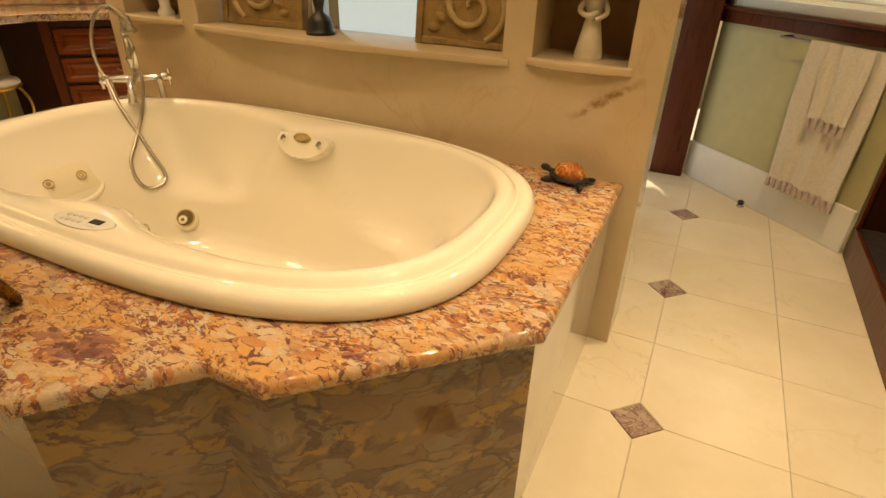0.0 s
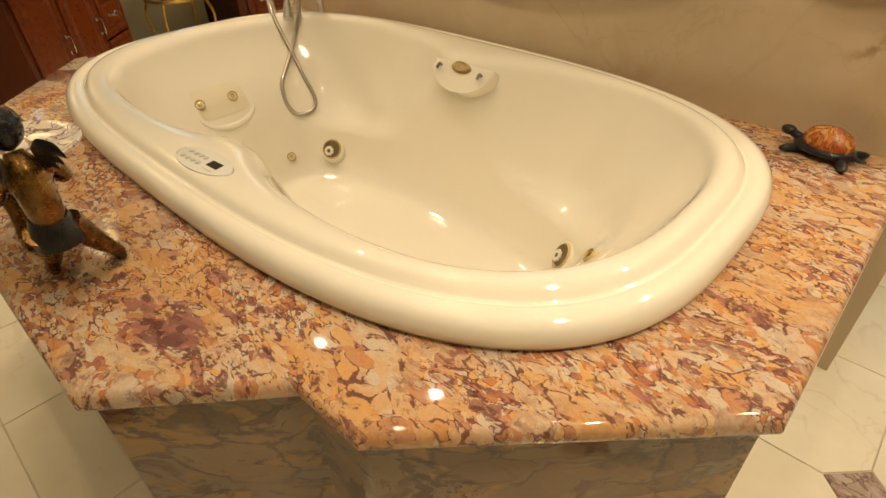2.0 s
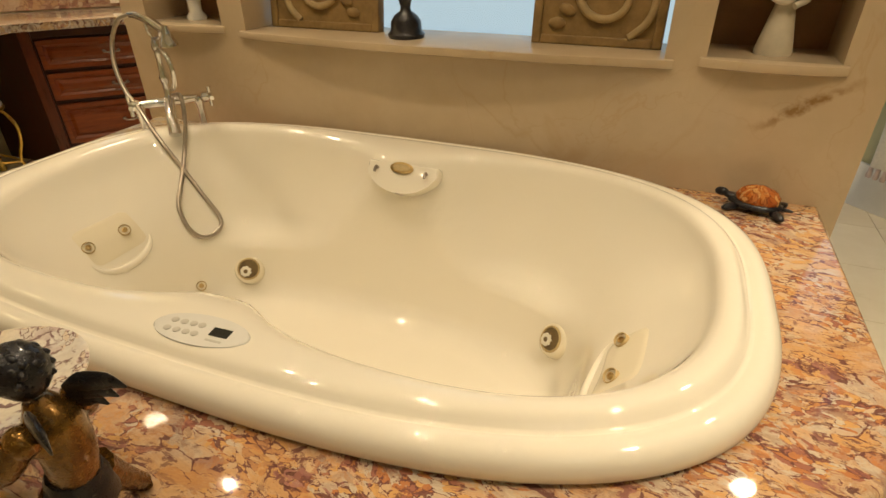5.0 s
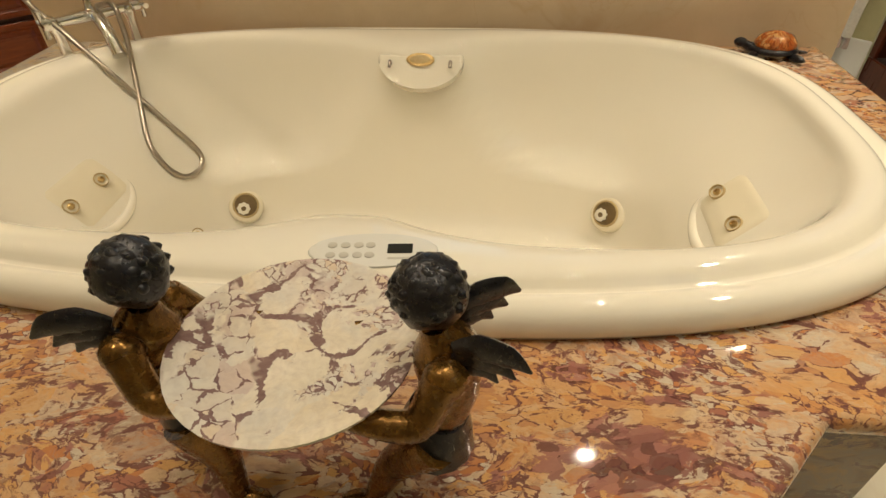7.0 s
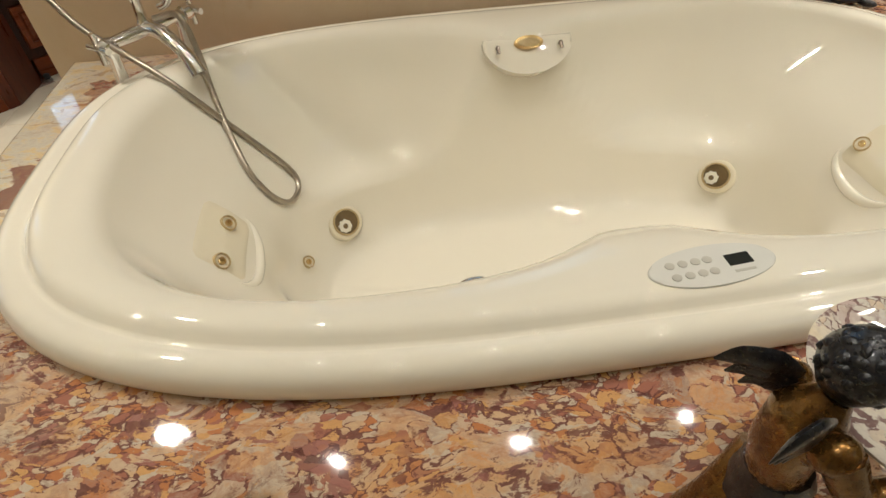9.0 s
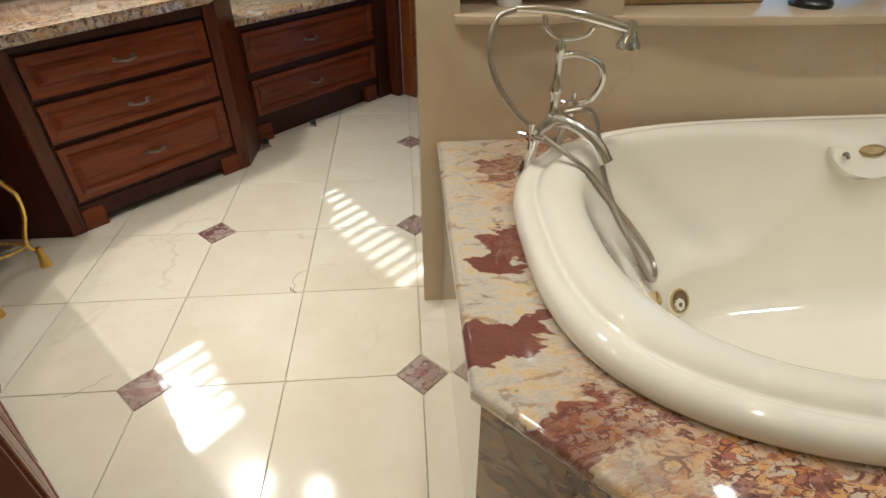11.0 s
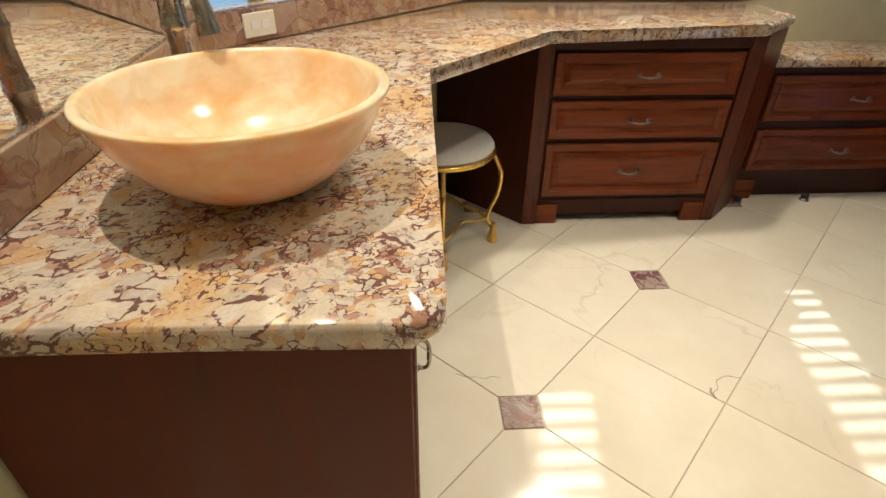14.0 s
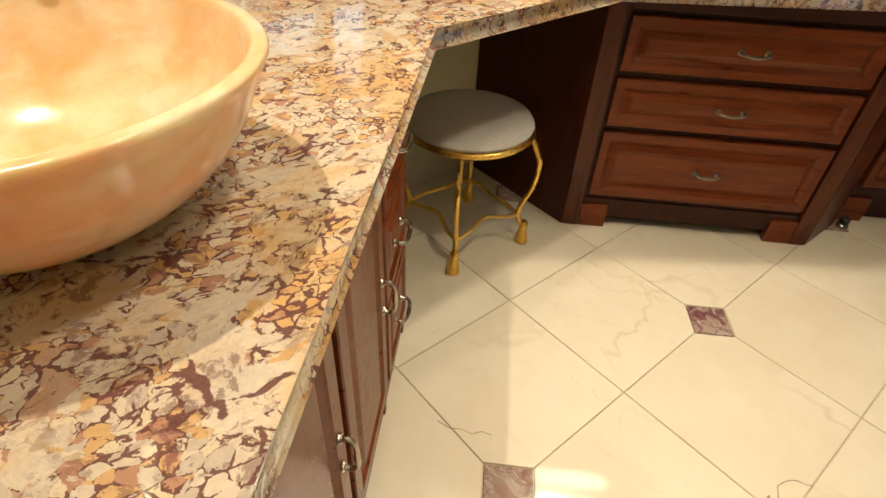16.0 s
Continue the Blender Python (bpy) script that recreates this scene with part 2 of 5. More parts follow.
def wood(name, dark, light, axis=(1, 1, 12), rough=0.30, coat=0.08, pores=0.5):
    """Stained, lacquered cherry: long grain with darker pores."""
    m, t, b = graph(name, rough, coat=coat)
    v = coords(t, axis, world_space=False)
    w = warp(t, v, 1.3, 0.5)
    g = noise_tex(t, w, 3.5, 8, 0.65, 0.6)
    p = noise_tex(t, w, 24, 4, 0.7)
    col = ramp(t, g.outputs["Fac"], [(0.3, dark), (0.72, light)])
    col = mix(t, ramp(t, p.outputs["Fac"], [(0.5, grey(0)), (0.75, grey(pores))]), col, tuple(c * 0.45 for c in dark))
    t.links.new(col, b.inputs["Base Color"])
    bump(t, b, p.outputs["Fac"], 0.06, 0.001)
    t.links.new(ramp(t, g.outputs["Fac"], [(0.3, grey(rough * 0.8)), (0.7, grey(rough * 1.4))]), b.inputs["Roughness"])
    b.inputs["Specular IOR Level"].default_value = 0.28
    return m


def smooth_mat(name, colour, rough, metal=0.0, coat=0.0, vary=0.08, scale=9.0, relief=0.0):
    m, t, b = graph(name, rough, metal, coat)
    v = coords(t)
    n = noise_tex(t, v, scale, 5, 0.6)
    f = noise_tex(t, v, scale * 9, 3, 0.6)
    col = mix(t, ramp(t, n.outputs["Fac"], [(0.3, grey(0)), (0.7, grey(1))]), tuple(c * (1 - vary) for c in colour), tuple(min(1, c * (1 + vary)) for c in colour))
    t.links.new(col, b.inputs["Base Color"])
    t.links.new(ramp(t, f.outputs["Fac"], [(0.3, grey(rough * 0.8)), (0.7, grey(min(1, rough * 1.25)))]), b.inputs["Roughness"])
    if relief:
        bump(t, b, f.outputs["Fac"], relief, 0.002)
    return m


M_DECK = clast_marble("breccia_marble_deck", [(0.20, 0.065, 0.05), (0.60, 0.36, 0.17), (0.48, 0.41, 0.30), (0.60, 0.26, 0.08), (0.52, 0.44, 0.34), (0.24, 0.08, 0.055), (0.64, 0.42, 0.23), (0.56, 0.32, 0.18), (0.56, 0.45, 0.31)],
                      [(0.62, 0.42, 0.25), (0.50, 0.20, 0.08), (0.58, 0.48, 0.36), (0.64, 0.36, 0.14), (0.36, 0.15, 0.10), (0.60, 0.44, 0.30)], (0.085, 0.028, 0.028), (0.24, 0.105, 0.085),
                      7.5, (1, 1.7, 1), (0, 0, 40), zones=(0.47, 0.50), torn_at=0.585, fleck=0.9, wash=((0.62, 0.36, 0.15), (0.60, 0.29, 0.09)), pale_end=(1.30, 1.60), swirl=0.75)
# Deck stone in an olive slab tone, darkened for the dim upright faces.
M_APRONSHADED = breccia("breccia_marble_apron_shaded", [(0.13, 0.075, 0.04), (0.26, 0.17, 0.09), (0.22, 0.165, 0.11), (0.34, 0.19, 0.06), (0.21, 0.12, 0.055)], (0.06, 0.03, 0.02), (0.26, 0.15, 0.06), 4, (1, 1, 1.5), (0, 25, 20), 0.04, 0.12, 0.56, 0.7)
M_COUNTER = clast_marble("breccia_marble_counter", [(0.60, 0.52, 0.41), (0.66, 0.58, 0.46), (0.60, 0.41, 0.22), (0.54, 0.48, 0.40), (0.62, 0.56, 0.45), (0.50, 0.34, 0.24), (0.66, 0.57, 0.44)],
                         [(0.64, 0.55, 0.43), (0.60, 0.38, 0.18), (0.62, 0.53, 0.42), (0.44, 0.24, 0.16), (0.66, 0.56, 0.40), (0.52, 0.44, 0.36)], (0.070, 0.026, 0.028), (0.20, 0.085, 0.075),
                         9.0, (1.2, 1, 1), (0, 0, 10), gaps=((0.006, 0.5), (0.016, 0.6), (0.035, 0.9)), zones=(0.46, 0.49), torn_at=0.625, fleck=0.6, wash=((0.66, 0.42, 0.13), (0.62, 0.34, 0.12)), swirl=0.55)
M_DISH = clast_marble("breccia_marble_dish", [(0.70, 0.65, 0.55), (0.72, 0.62, 0.45), (0.64, 0.62, 0.58), (0.72, 0.66, 0.56)], [(0.66, 0.60, 0.52), (0.70, 0.58, 0.44), (0.58, 0.46, 0.42), (0.70, 0.66, 0.58)],
                      (0.10, 0.045, 0.05), (0.30, 0.19, 0.18), 17.0, (1, 1, 1), (0, 0, 30), 0.04, ((0.026, 0.8), (0.03, 0.8), (0.05, 0.9)), (0.52, 0.56), 0.67, swirl=0.55)
M_DOT = breccia("breccia_marble_inset", [(0.42, 0.34, 0.29), (0.36, 0.25, 0.21), (0.48, 0.39, 0.33), (0.34, 0.2, 0.17)], (0.11, 0.045, 0.05), (0.40, 0.28, 0.22), 22, rough=0.07)
M_SPLASH = breccia("breccia_marble_backsplash", [(0.26, 0.13, 0.09), (0.44, 0.30, 0.20), (0.36, 0.22, 0.15), (0.48, 0.36, 0.25), (0.40, 0.24, 0.13)], (0.14, 0.06, 0.045), (0.42, 0.26, 0.16), 8, (1, 1, 1), (0, 0, 0), 0.05, 0.12, 0.575, 0.6)
M_WALLSTONE = plain_stone("cream_marble_wall", (0.50, 0.385, 0.25), (0.61, 0.49, 0.34), (0.46, 0.31, 0.17), 1.2, 0.10, 0.35, scar=((3.335, 0.37, 0.935), 33, 0.150))
M_TILE = plain_stone("cream_marble_tile", (0.70, 0.62, 0.47), (0.80, 0.74, 0.60), (0.50, 0.40, 0.26), 1.6, 0.115, 0.45, True, coat=0.08)
M_ENDSTONE = plain_stone("pale_marble_panel", (0.58, 0.55, 0.50), (0.66, 0.62, 0.56), (0.5, 0.45, 0.4), 2.0, 0.04, 0.2, coat=0.5)
M_GROUT = smooth_mat("grout", (0.60, 0.52, 0.40), 0.7, relief=0.2, scale=40)
M_WOOD = wood("cherry_wood", (0.060, 0.012, 0.004), (0.135, 0.030, 0.008), (10, 10, 1))
M_WOODH = wood("cherry_wood_across", (0.105, 0.019, 0.003), (0.23, 0.048, 0.008), (1, 10, 10), pores=0.35)
# Darker copy of the cherry: shade on set-back members put into the colour.
M_WOODSHADE = wood("cherry_wood_shade_tone", (0.030, 0.006, 0.002), (0.062, 0.014, 0.004), (10, 10, 1), 0.38, 0.0)
M_ENDWOOD = wood("cherry_wood_end_panel", (0.085, 0.017, 0.004), (0.130, 0.028, 0.007), (5, 5, 1), 0.42, 0.0, 0.10)
M_DOOR = wood("door_wood", (0.16, 0.040, 0.010), (0.34, 0.10, 0.024), (9, 9, 1))
M_TUB = smooth_mat("biscuit_acrylic", (0.86, 0.81, 0.69), 0.03, coat=0.8, vary=0.012, scale=3)
M_PAD = smooth_mat("warm_biscuit_acrylic", (0.82, 0.75, 0.58), 0.10, coat=0.5, vary=0.02, scale=4)
M_CHROME = smooth_mat("chrome", (0.82, 0.82, 0.82), 0.10, 1.0, vary=0.03)
M_NICKEL = smooth_mat("brushed_nickel", (0.46, 0.41, 0.36), 0.24, 1.0, vary=0.08)
M_PEWTER = smooth_mat("pewter_pull", (0.30, 0.26, 0.22), 0.3, 1.0, vary=0.15, scale=60)
M_GOLD = smooth_mat("gilded_metal", (0.80, 0.52, 0.12), 0.28, 1.0, vary=0.12, scale=40)
M_HOSE = smooth_mat("ribbed_hose_metal", (0.48, 0.43, 0.36), 0.34, 1.0, vary=0.1, scale=60)
M_BRASS = smooth_mat("antique_brass", (0.62, 0.45, 0.20), 0.3, 1.0, vary=0.15, scale=50)
M_BLACK = smooth_mat("black_patina", (0.018, 0.018, 0.022), 0.30, 0.3, 0.3, vary=0.4, scale=40, relief=0.15)
M_JET = smooth_mat("jet_ring_plastic", (0.50, 0.38, 0.19), 0.25, vary=0.1, scale=30)
M_HOLE = smooth_mat("dark_jet_opening", (0.15, 0.10, 0.04), 0.4, vary=0.2, scale=40)
M_PANEL = smooth_mat("control_panel_plastic", (0.72, 0.71, 0.66), 0.18, coat=0.2, vary=0.02)
M_SCREEN = smooth_mat("panel_screen", (0.02, 0.022, 0.02), 0.1, vary=0.1)
M_PRINT = smooth_mat("panel_print", (0.50, 0.48, 0.42), 0.35, vary=0.05)
M_WHITE = smooth_mat("white_paint", (0.80, 0.79, 0.75), 0.4, vary=0.03)
M_OUTLET = smooth_mat("ivory_plastic", (0.78, 0.74, 0.62), 0.3, vary=0.03)
M_GREEN = smooth_mat("sage_green_paint", (0.50, 0.47, 0.27), 0.6, vary=0.06, relief=0.05)
M_PLASTER = smooth_mat("pale_yellow_paint", (0.66, 0.60, 0.40), 0.6, vary=0.05, relief=0.05)
M_CEIL = smooth_mat("ceiling_paint", (0.80, 0.77, 0.68), 0.7, vary=0.03, relief=0.04)
M_SEAT = smooth_mat("pale_seat_fabric", (0.62, 0.58, 0.52), 0.85, vary=0.06, scale=60, relief=0.3)
M_TOWEL = smooth_mat("cream_towel", (0.72, 0.66, 0.56), 0.95, vary=0.08, scale=80, relief=0.6)
M_FRINGE = smooth_mat("lilac_fringe", (0.62, 0.50, 0.46), 0.95, vary=0.1, scale=90, relief=0.6)
M_RELIEF = smooth_mat("carved_ochre_stone", (0.30, 0.19, 0.075), 0.6, vary=0.3, scale=14, relief=0.3)
M_SCROLL = smooth_mat("carved_pale_scroll", (0.46, 0.34, 0.17), 0.55, vary=0.2, scale=20, relief=0.2)
M_NICHE = smooth_mat("brown_niche_lining", (0.26, 0.14, 0.06), 0.5, vary=0.2, scale=8)
M_IVORY = smooth_mat("ivory_figure", (0.62, 0.56, 0.44), 0.45, vary=0.1, scale=20)
M_MIRROR = smooth_mat("mirror_silver", (0.88, 0.89, 0.87), 0.012, 1.0, vary=0.004)
M_AMBER = breccia("amber_glass_shell", [(0.48, 0.12, 0.02), (0.60, 0.22, 0.05), (0.36, 0.07, 0.015), (0.66, 0.36, 0.12)], (0.16, 0.04, 0.015), (0.6, 0.22, 0.06), 45, rough=0.06)
M_BRONZE = smooth_mat("gold_brown_bronze", (0.20, 0.10, 0.022), 0.25, 0.75, 0.3, vary=0.6, scale=18, relief=0.1)
# Near-black colour that paints the shade inside an open cabinet.
M_RECESSSHADE = smooth_mat("recess_shade_colour", (0.03, 0.02, 0.016), 0.7, vary=0.2)
M_RUBBER = smooth_mat("black_rubber", (0.02, 0.02, 0.02), 0.5)


def onyx():
    m, t, b = graph("peach_onyx", 0.16, coat=0.3)
    v = coords(t, (1, 1, 1.6), (15, 10, 0))
    w = warp(t, v, 5, 0.12)
    n = noise_tex(t, w, 9, 6, 0.6)
    col = ramp(t, n.outputs["Fac"], [(0.28, (0.78, 0.46, 0.21)), (0.45, (0.82, 0.59, 0.34)), (0.58, (0.86, 0.71, 0.50)), (0.72, (0.86, 0.78, 0.62))])
    e = voronoi(t, warp(t, w, 14, 0.05), 6, "DISTANCE_TO_EDGE", "Distance")
    col = mix(t, ramp(t, e, [(0, grey(0.18)), (0.06, grey(0))]), col, (0.60, 0.40, 0.18))
    t.links.new(col, b.inputs["Base Color"])
    b.inputs["Subsurface Weight"].default_value = 0.5
    b.inputs["Subsurface Radius"].default_value = (0.05, 0.032, 0.016)
    b.inputs["Subsurface Scale"].default_value = 0.6
    return m


M_ONYX = onyx()


def glass(name, tint=(0.9, 0.96, 0.94), rough=0.0):
    m, t, b = graph(name, rough)
    b.inputs["Base Color"].default_value = (*tint, 1)
    b.inputs["Transmission Weight"].default_value = 1.0
    b.inputs["IOR"].default_value = 1.45
    return m


M_GLASS = glass("clear_glass")


# Blue-white emission that imitates a shower wall lit by daylight.
def wall_glow():
    m, t, b = graph("shower_wall_glow", 1.0)
    g = t.nodes.new("ShaderNodeSeparateXYZ")
    t.links.new(coords(t), g.inputs[0])
    col = ramp(t, g.outputs[2], [(0.0, (0.42, 0.62, 0.95)), (0.9, (0.62, 0.80, 1.0))])
    t.links.new(col, b.inputs["Emission Color"])
    b.inputs["Emission Strength"].default_value = 0.8
    b.inputs["Base Color"].default_value = (0.1, 0.1, 0.1, 1)
    return m


M_WALLGLOW = wall_glow()

# ---- mesh helpers ------------------------------------------------------
WORLD = {}
R45 = Matrix.Rotation(radians(45), 4, "Z")   # local x runs across the vanity, local y along it
I4 = Matrix.Identity(4)


def thing(name, at, label, category, group="", turn=0, kind=""):
    """An Empty at the base of a thing."""
    ob = new(name)
    ob.empty_display_size = 0.05
    m = pose(*at, 0, 0, turn)
    ob.matrix_basis = m
    WORLD[ob] = m
    return tagged(ob, label, category, group, kind)


def mesh_of(name, bm, mat, smooth=None):
    me = bpy.data.meshes.new(name)
    bmesh.ops.recalc_face_normals(bm, faces=bm.faces)
    if smooth is not None:
        for f in bm.faces:
            f.smooth = True
        for e in bm.edges:
            if len(e.link_faces) == 2 and e.calc_face_angle(0) > radians(smooth):
                e.smooth = False
    bm.to_mesh(me)
    bm.free()
    me.materials.append(mat)
    return me


def part(name, bm, mat, parent=None, label="", frame_m=I4, smooth=None, kind=""):
    """One mesh object; bm is in the frame frame_m of the world."""
    base = WORLD[parent] if parent else I4
    bm.transform(base.inverted() @ frame_m)
    ob = new(name, mesh_of(name, bm, mat, smooth))
    if parent:
        ob.parent = parent
    WORLD[ob] = base.copy()
    return tagged(ob, label, kind=kind)


def solo(name, bm, mat, label, category, group="", kind="", frame_m=I4, smooth=None):
    """A thing or a piece of the setting that is one mesh."""
    bm.transform(frame_m)
    ob = new(name, mesh_of(name, bm, mat, smooth))
    WORLD[ob] = I4.copy()
    return tagged(ob, label, category, group, kind)


def box(x0, y0, z0, x1, y1, z1, bevel=0.0, seg=2, bm=None):
    bm = bm or bmesh.new()
    vs = [bm.verts.new((x, y, z)) for z in (z0, z1) for y in (y0, y1) for x in (x0, x1)]
    fs = [bm.faces.new([vs[i] for i in q]) for q in ((0, 2, 3, 1), (4, 5, 7, 6), (0, 1, 5, 4), (2, 6, 7, 3), (0, 4, 6, 2), (1, 3, 7, 5))]
    if bevel:
        bmesh.ops.bevel(bm, geom=list({e for f in fs for e in f.edges}), offset=bevel, segments=seg, affect="EDGES", profile=0.5)
    return bm


def prism(points, z0, z1, bevel=0.0, seg=3, sharp=None):
    """An upright prism on a plan outline, with rolled top and bottom edges."""
    bm = bmesh.new()
    lo = [bm.verts.new((x, y, z0)) for x, y in points]
    hi = [bm.verts.new((x, y, z1)) for x, y in points]
    n = len(points)
    bm.faces.new(list(reversed(lo)))
    bm.faces.new(hi)
    for i in range(n):
        bm.faces.new((lo[i], lo[(i + 1) % n], hi[(i + 1) % n], hi[i]))
    if bevel:
        es = [e for e in bm.edges if abs(e.verts[0].co.z - e.verts[1].co.z) < 1e-6]
        bmesh.ops.bevel(bm, geom=es, offset=bevel, segments=seg, affect="EDGES", profile=0.5)
    return bm


def wall_with_holes(length, height, thick, holes):
    """A wall along x from 0 to length, front at y = 0, back at y = thick; holes as x0, z0, x1, z1 through it."""
    bm = bmesh.new()
    xs = sorted({0, length, *[h[0] for h in holes], *[h[2] for h in holes]})
    zs = sorted({0, height, *[h[1] for h in holes], *[h[3] for h in holes]})

    def solid(i, j):
        if not (0 <= i < len(xs) - 1 and 0 <= j < len(zs) - 1):
            return False
        cx, cz = (xs[i] + xs[i + 1]) / 2, (zs[j] + zs[j + 1]) / 2
        return not any(h[0] < cx < h[2] and h[1] < cz < h[3] for h in holes)
    for i in range(len(xs) - 1):
        for j in range(len(zs) - 1):
            if not solid(i, j):
                continue
            a, b, c, d = xs[i], xs[i + 1], zs[j], zs[j + 1]
            for y in (0, thick):
                bm.faces.new([bm.verts.new(p) for p in ((a, y, c), (b, y, c), (b, y, d), (a, y, d))])
            for (ii, jj, p, q) in ((i - 1, j, (a, c), (a, d)), (i + 1, j, (b, c), (b, d)), (i, j - 1, (a, c), (b, c)), (i, j + 1, (a, d), (b, d))):
                if not solid(ii, jj):
                    bm.faces.new([bm.verts.new(w) for w in ((p[0], 0, p[1]), (q[0], 0, q[1]), (q[0], thick, q[1]), (p[0], thick, p[1]))])
    bmesh.ops.remove_doubles(bm, verts=bm.verts, dist=1e-5)
    return bm


def lathe(profile, seg=24, bm=None, m=I4):
    """A turned body about z from (radius, z) pairs; ends are closed."""
    bm = bm or bmesh.new()
    rings = []
    for r, z in profile:
        if r < 1e-5:
            rings.append([bm.verts.new(m @ Vector((0, 0, z)))])
        else:
            rings.append([bm.verts.new(m @ Vector((r * math.cos(2 * math.pi * i / seg), r * math.sin(2 * math.pi * i / seg), z))) for i in range(seg)])
    for a, b in zip(rings, rings[1:]):
        for i in range(seg):
            j = (i + 1) % seg
            q = [a[i % len(a)], a[j % len(a)], b[j % len(b)], b[i % len(b)]]
            q = list(dict.fromkeys(q))
            if len(q) > 2:
                bm.faces.new(q)
    for r in (rings[0], rings[-1]):
        if len(r) > 2:
            bm.faces.new(r)
    return bm


def spline(points, steps=8):
    """Catmull-Rom through points."""
    pts = [Vector(p) for p in points]
    ext = [2 * pts[0] - pts[1], *pts, 2 * pts[-1] - pts[-2]]
    out = []
    for i in range(1, len(ext) - 2):
        p0, p1, p2, p3 = ext[i - 1:i + 3]
        for k in range(steps):
            s = k / steps
            out.append(0.5 * (2 * p1 + (p2 - p0) * s + (2 * p0 - 5 * p1 + 4 * p2 - p3) * s * s + (3 * p1 - p0 - 3 * p2 + p3) * s ** 3))
    out.append(pts[-1])
    return out


def tube(points, radius, seg=10, bm=None, steps=8, twist=0.0, lobes=0):
    """A round bar along a smooth line; radius is a number or one per point; lobes and twist make it a rope."""
    bm = bm or bmesh.new()
    line = spline(points, steps) if steps > 1 else [Vector(p) for p in points]
    n = len(line)
    radii = [radius] * n if isinstance(radius, (int, float)) else [float(np.interp(i / (n - 1) * (len(radius) - 1), range(len(radius)), radius)) for i in range(n)]
    up = Vector((0.31, 0.17, 0.93))
    rings, run = [], 0.0
    for i, p in enumerate(line):
        d = (line[min(i + 1, n - 1)] - line[max(i - 1, 0)]).normalized()
        side = d.cross(up)
        if side.length < 1e-3:
            side = d.cross(Vector((1, 0, 0)))
        side.normalize()
        up = side.cross(d).normalized()
        if i:
            run += (p - line[i - 1]).length
        ring = []
        for k in range(seg):
            a = 2 * math.pi * k / seg
            rr = radii[i] * (1 + (0.22 * math.cos(lobes * (a + twist * run)) if lobes else 0))
            ring.append(bm.verts.new(p + rr * (math.cos(a) * side + math.sin(a) * up)))
        rings.append(ring)
    for a, b in zip(rings, rings[1:]):
        for k in range(seg):
            j = (k + 1) % seg
            bm.faces.new((a[k], a[j], b[j], b[k]))
    bm.faces.new(rings[0])
    bm.faces.new(rings[-1])
    return bm


def blob(bm, at, size, turn=(0, 0, 0), seg=14, rough=0.0, seed=0):
    """An ellipsoid, uneven when rough is set."""
    m = pose(*at, *turn) @ Matrix.Diagonal((*size, 1))
    made = bmesh.ops.create_uvsphere(bm, u_segments=seg, v_segments=max(6, seg * 2 // 3), radius=1, matrix=m)["verts"]
    if rough:
        c = Vector(at)
        for v in made:
            v.co += (v.co - c) * rough * noise.noise(v.co * 60 + Vector((seed, seed, seed)))
    return bm


# ---- setting: floor, walls, ceiling ------------------------------------
solo("floor", box(-4.2, -3.4, -0.10, 6.2, 4.6, -0.006), M_GROUT, "sand-coloured grout bed under cream marble tiles", "floor", kind="structure")
solo("ceiling", prism([(-1.07, -4.7), (6.0, -4.7), (6.0, -1.95), (4.49, -1.95), (4.49, 1.77), (-1.07, 1.77)], CEIL, CEIL + 0.12), M_CEIL, "pale painted ceiling over the bathroom", "ceiling", kind="structure", frame_m=R45)

WALL_Y, WALL_T = 0.37, 0.24
WX0, WX1 = 0.937, 3.485
HOLES = [(1.06 - WX0, 1.055, 1.42 - WX0, 1.33), (1.525 - WX0, 1.042, 2.95 - WX0, 2.05), (3.055 - WX0, 1.055, 3.37 - WX0, 1.33)]
bmw = wall_with_holes(WX1 - WX0, CEIL, WALL_T, HOLES)
solo("wall_partition", bmw, M_WALLSTONE, "cream marble partition wall with niches behind the tub", "wall", kind="structure", frame_m=Matrix.Translation((WX0, WALL_Y, 0)))


def diag_wall(name, v0, u0, v1, u1, mat, label, thick=0.12, holes=(), z1=CEIL):
    """A wall in the vanity's frame from (v0, u0) to (v1, u1); its face is on the left of that way's right-hand side."""
    a = math.atan2(u1 - u0, v1 - v0)
    m = R45 @ Matrix.Translation((v0, u0, 0)) @ Matrix.Rotation(a, 4, "Z")
    bm = wall_with_holes(math.hypot(v1 - v0, u1 - u0), z1, thick, list(holes))
    return solo(name, bm, mat, label, "wall", kind="structure", frame_m=m), m


VW = -0.945
CORNER = (-0.92, 0.73)
ALC_U0 = 1.64
diag_wall("wall_vanity", VW, -3.6, VW, CORNER[1], M_PLASTER, "painted wall behind the vanity mirror")
diag_wall("wall_vanity_corner", VW, CORNER[1], -0.06, ALC_U0, M_PLASTER, "angled painted wall behind the vanity counter")
ALC_U, DOOR_V = 1.64, 2.45
_, M_ALC = diag_wall("wall_dressing", -0.06, ALC_U, DOOR_V, ALC_U, M_PLASTER, "pale yellow wall above the dressing counter and bench", holes=[(0.42, 1.63, 0.63, 2.17), (1.33, 1.12, 1.58, 2.12)])
_, M_DW = diag_wall("wall_door", DOOR_V, ALC_U, DOOR_V, 0.31, M_PLASTER, "painted wall around the wooden door", holes=[(0.40, 0, 1.22, 2.06)])
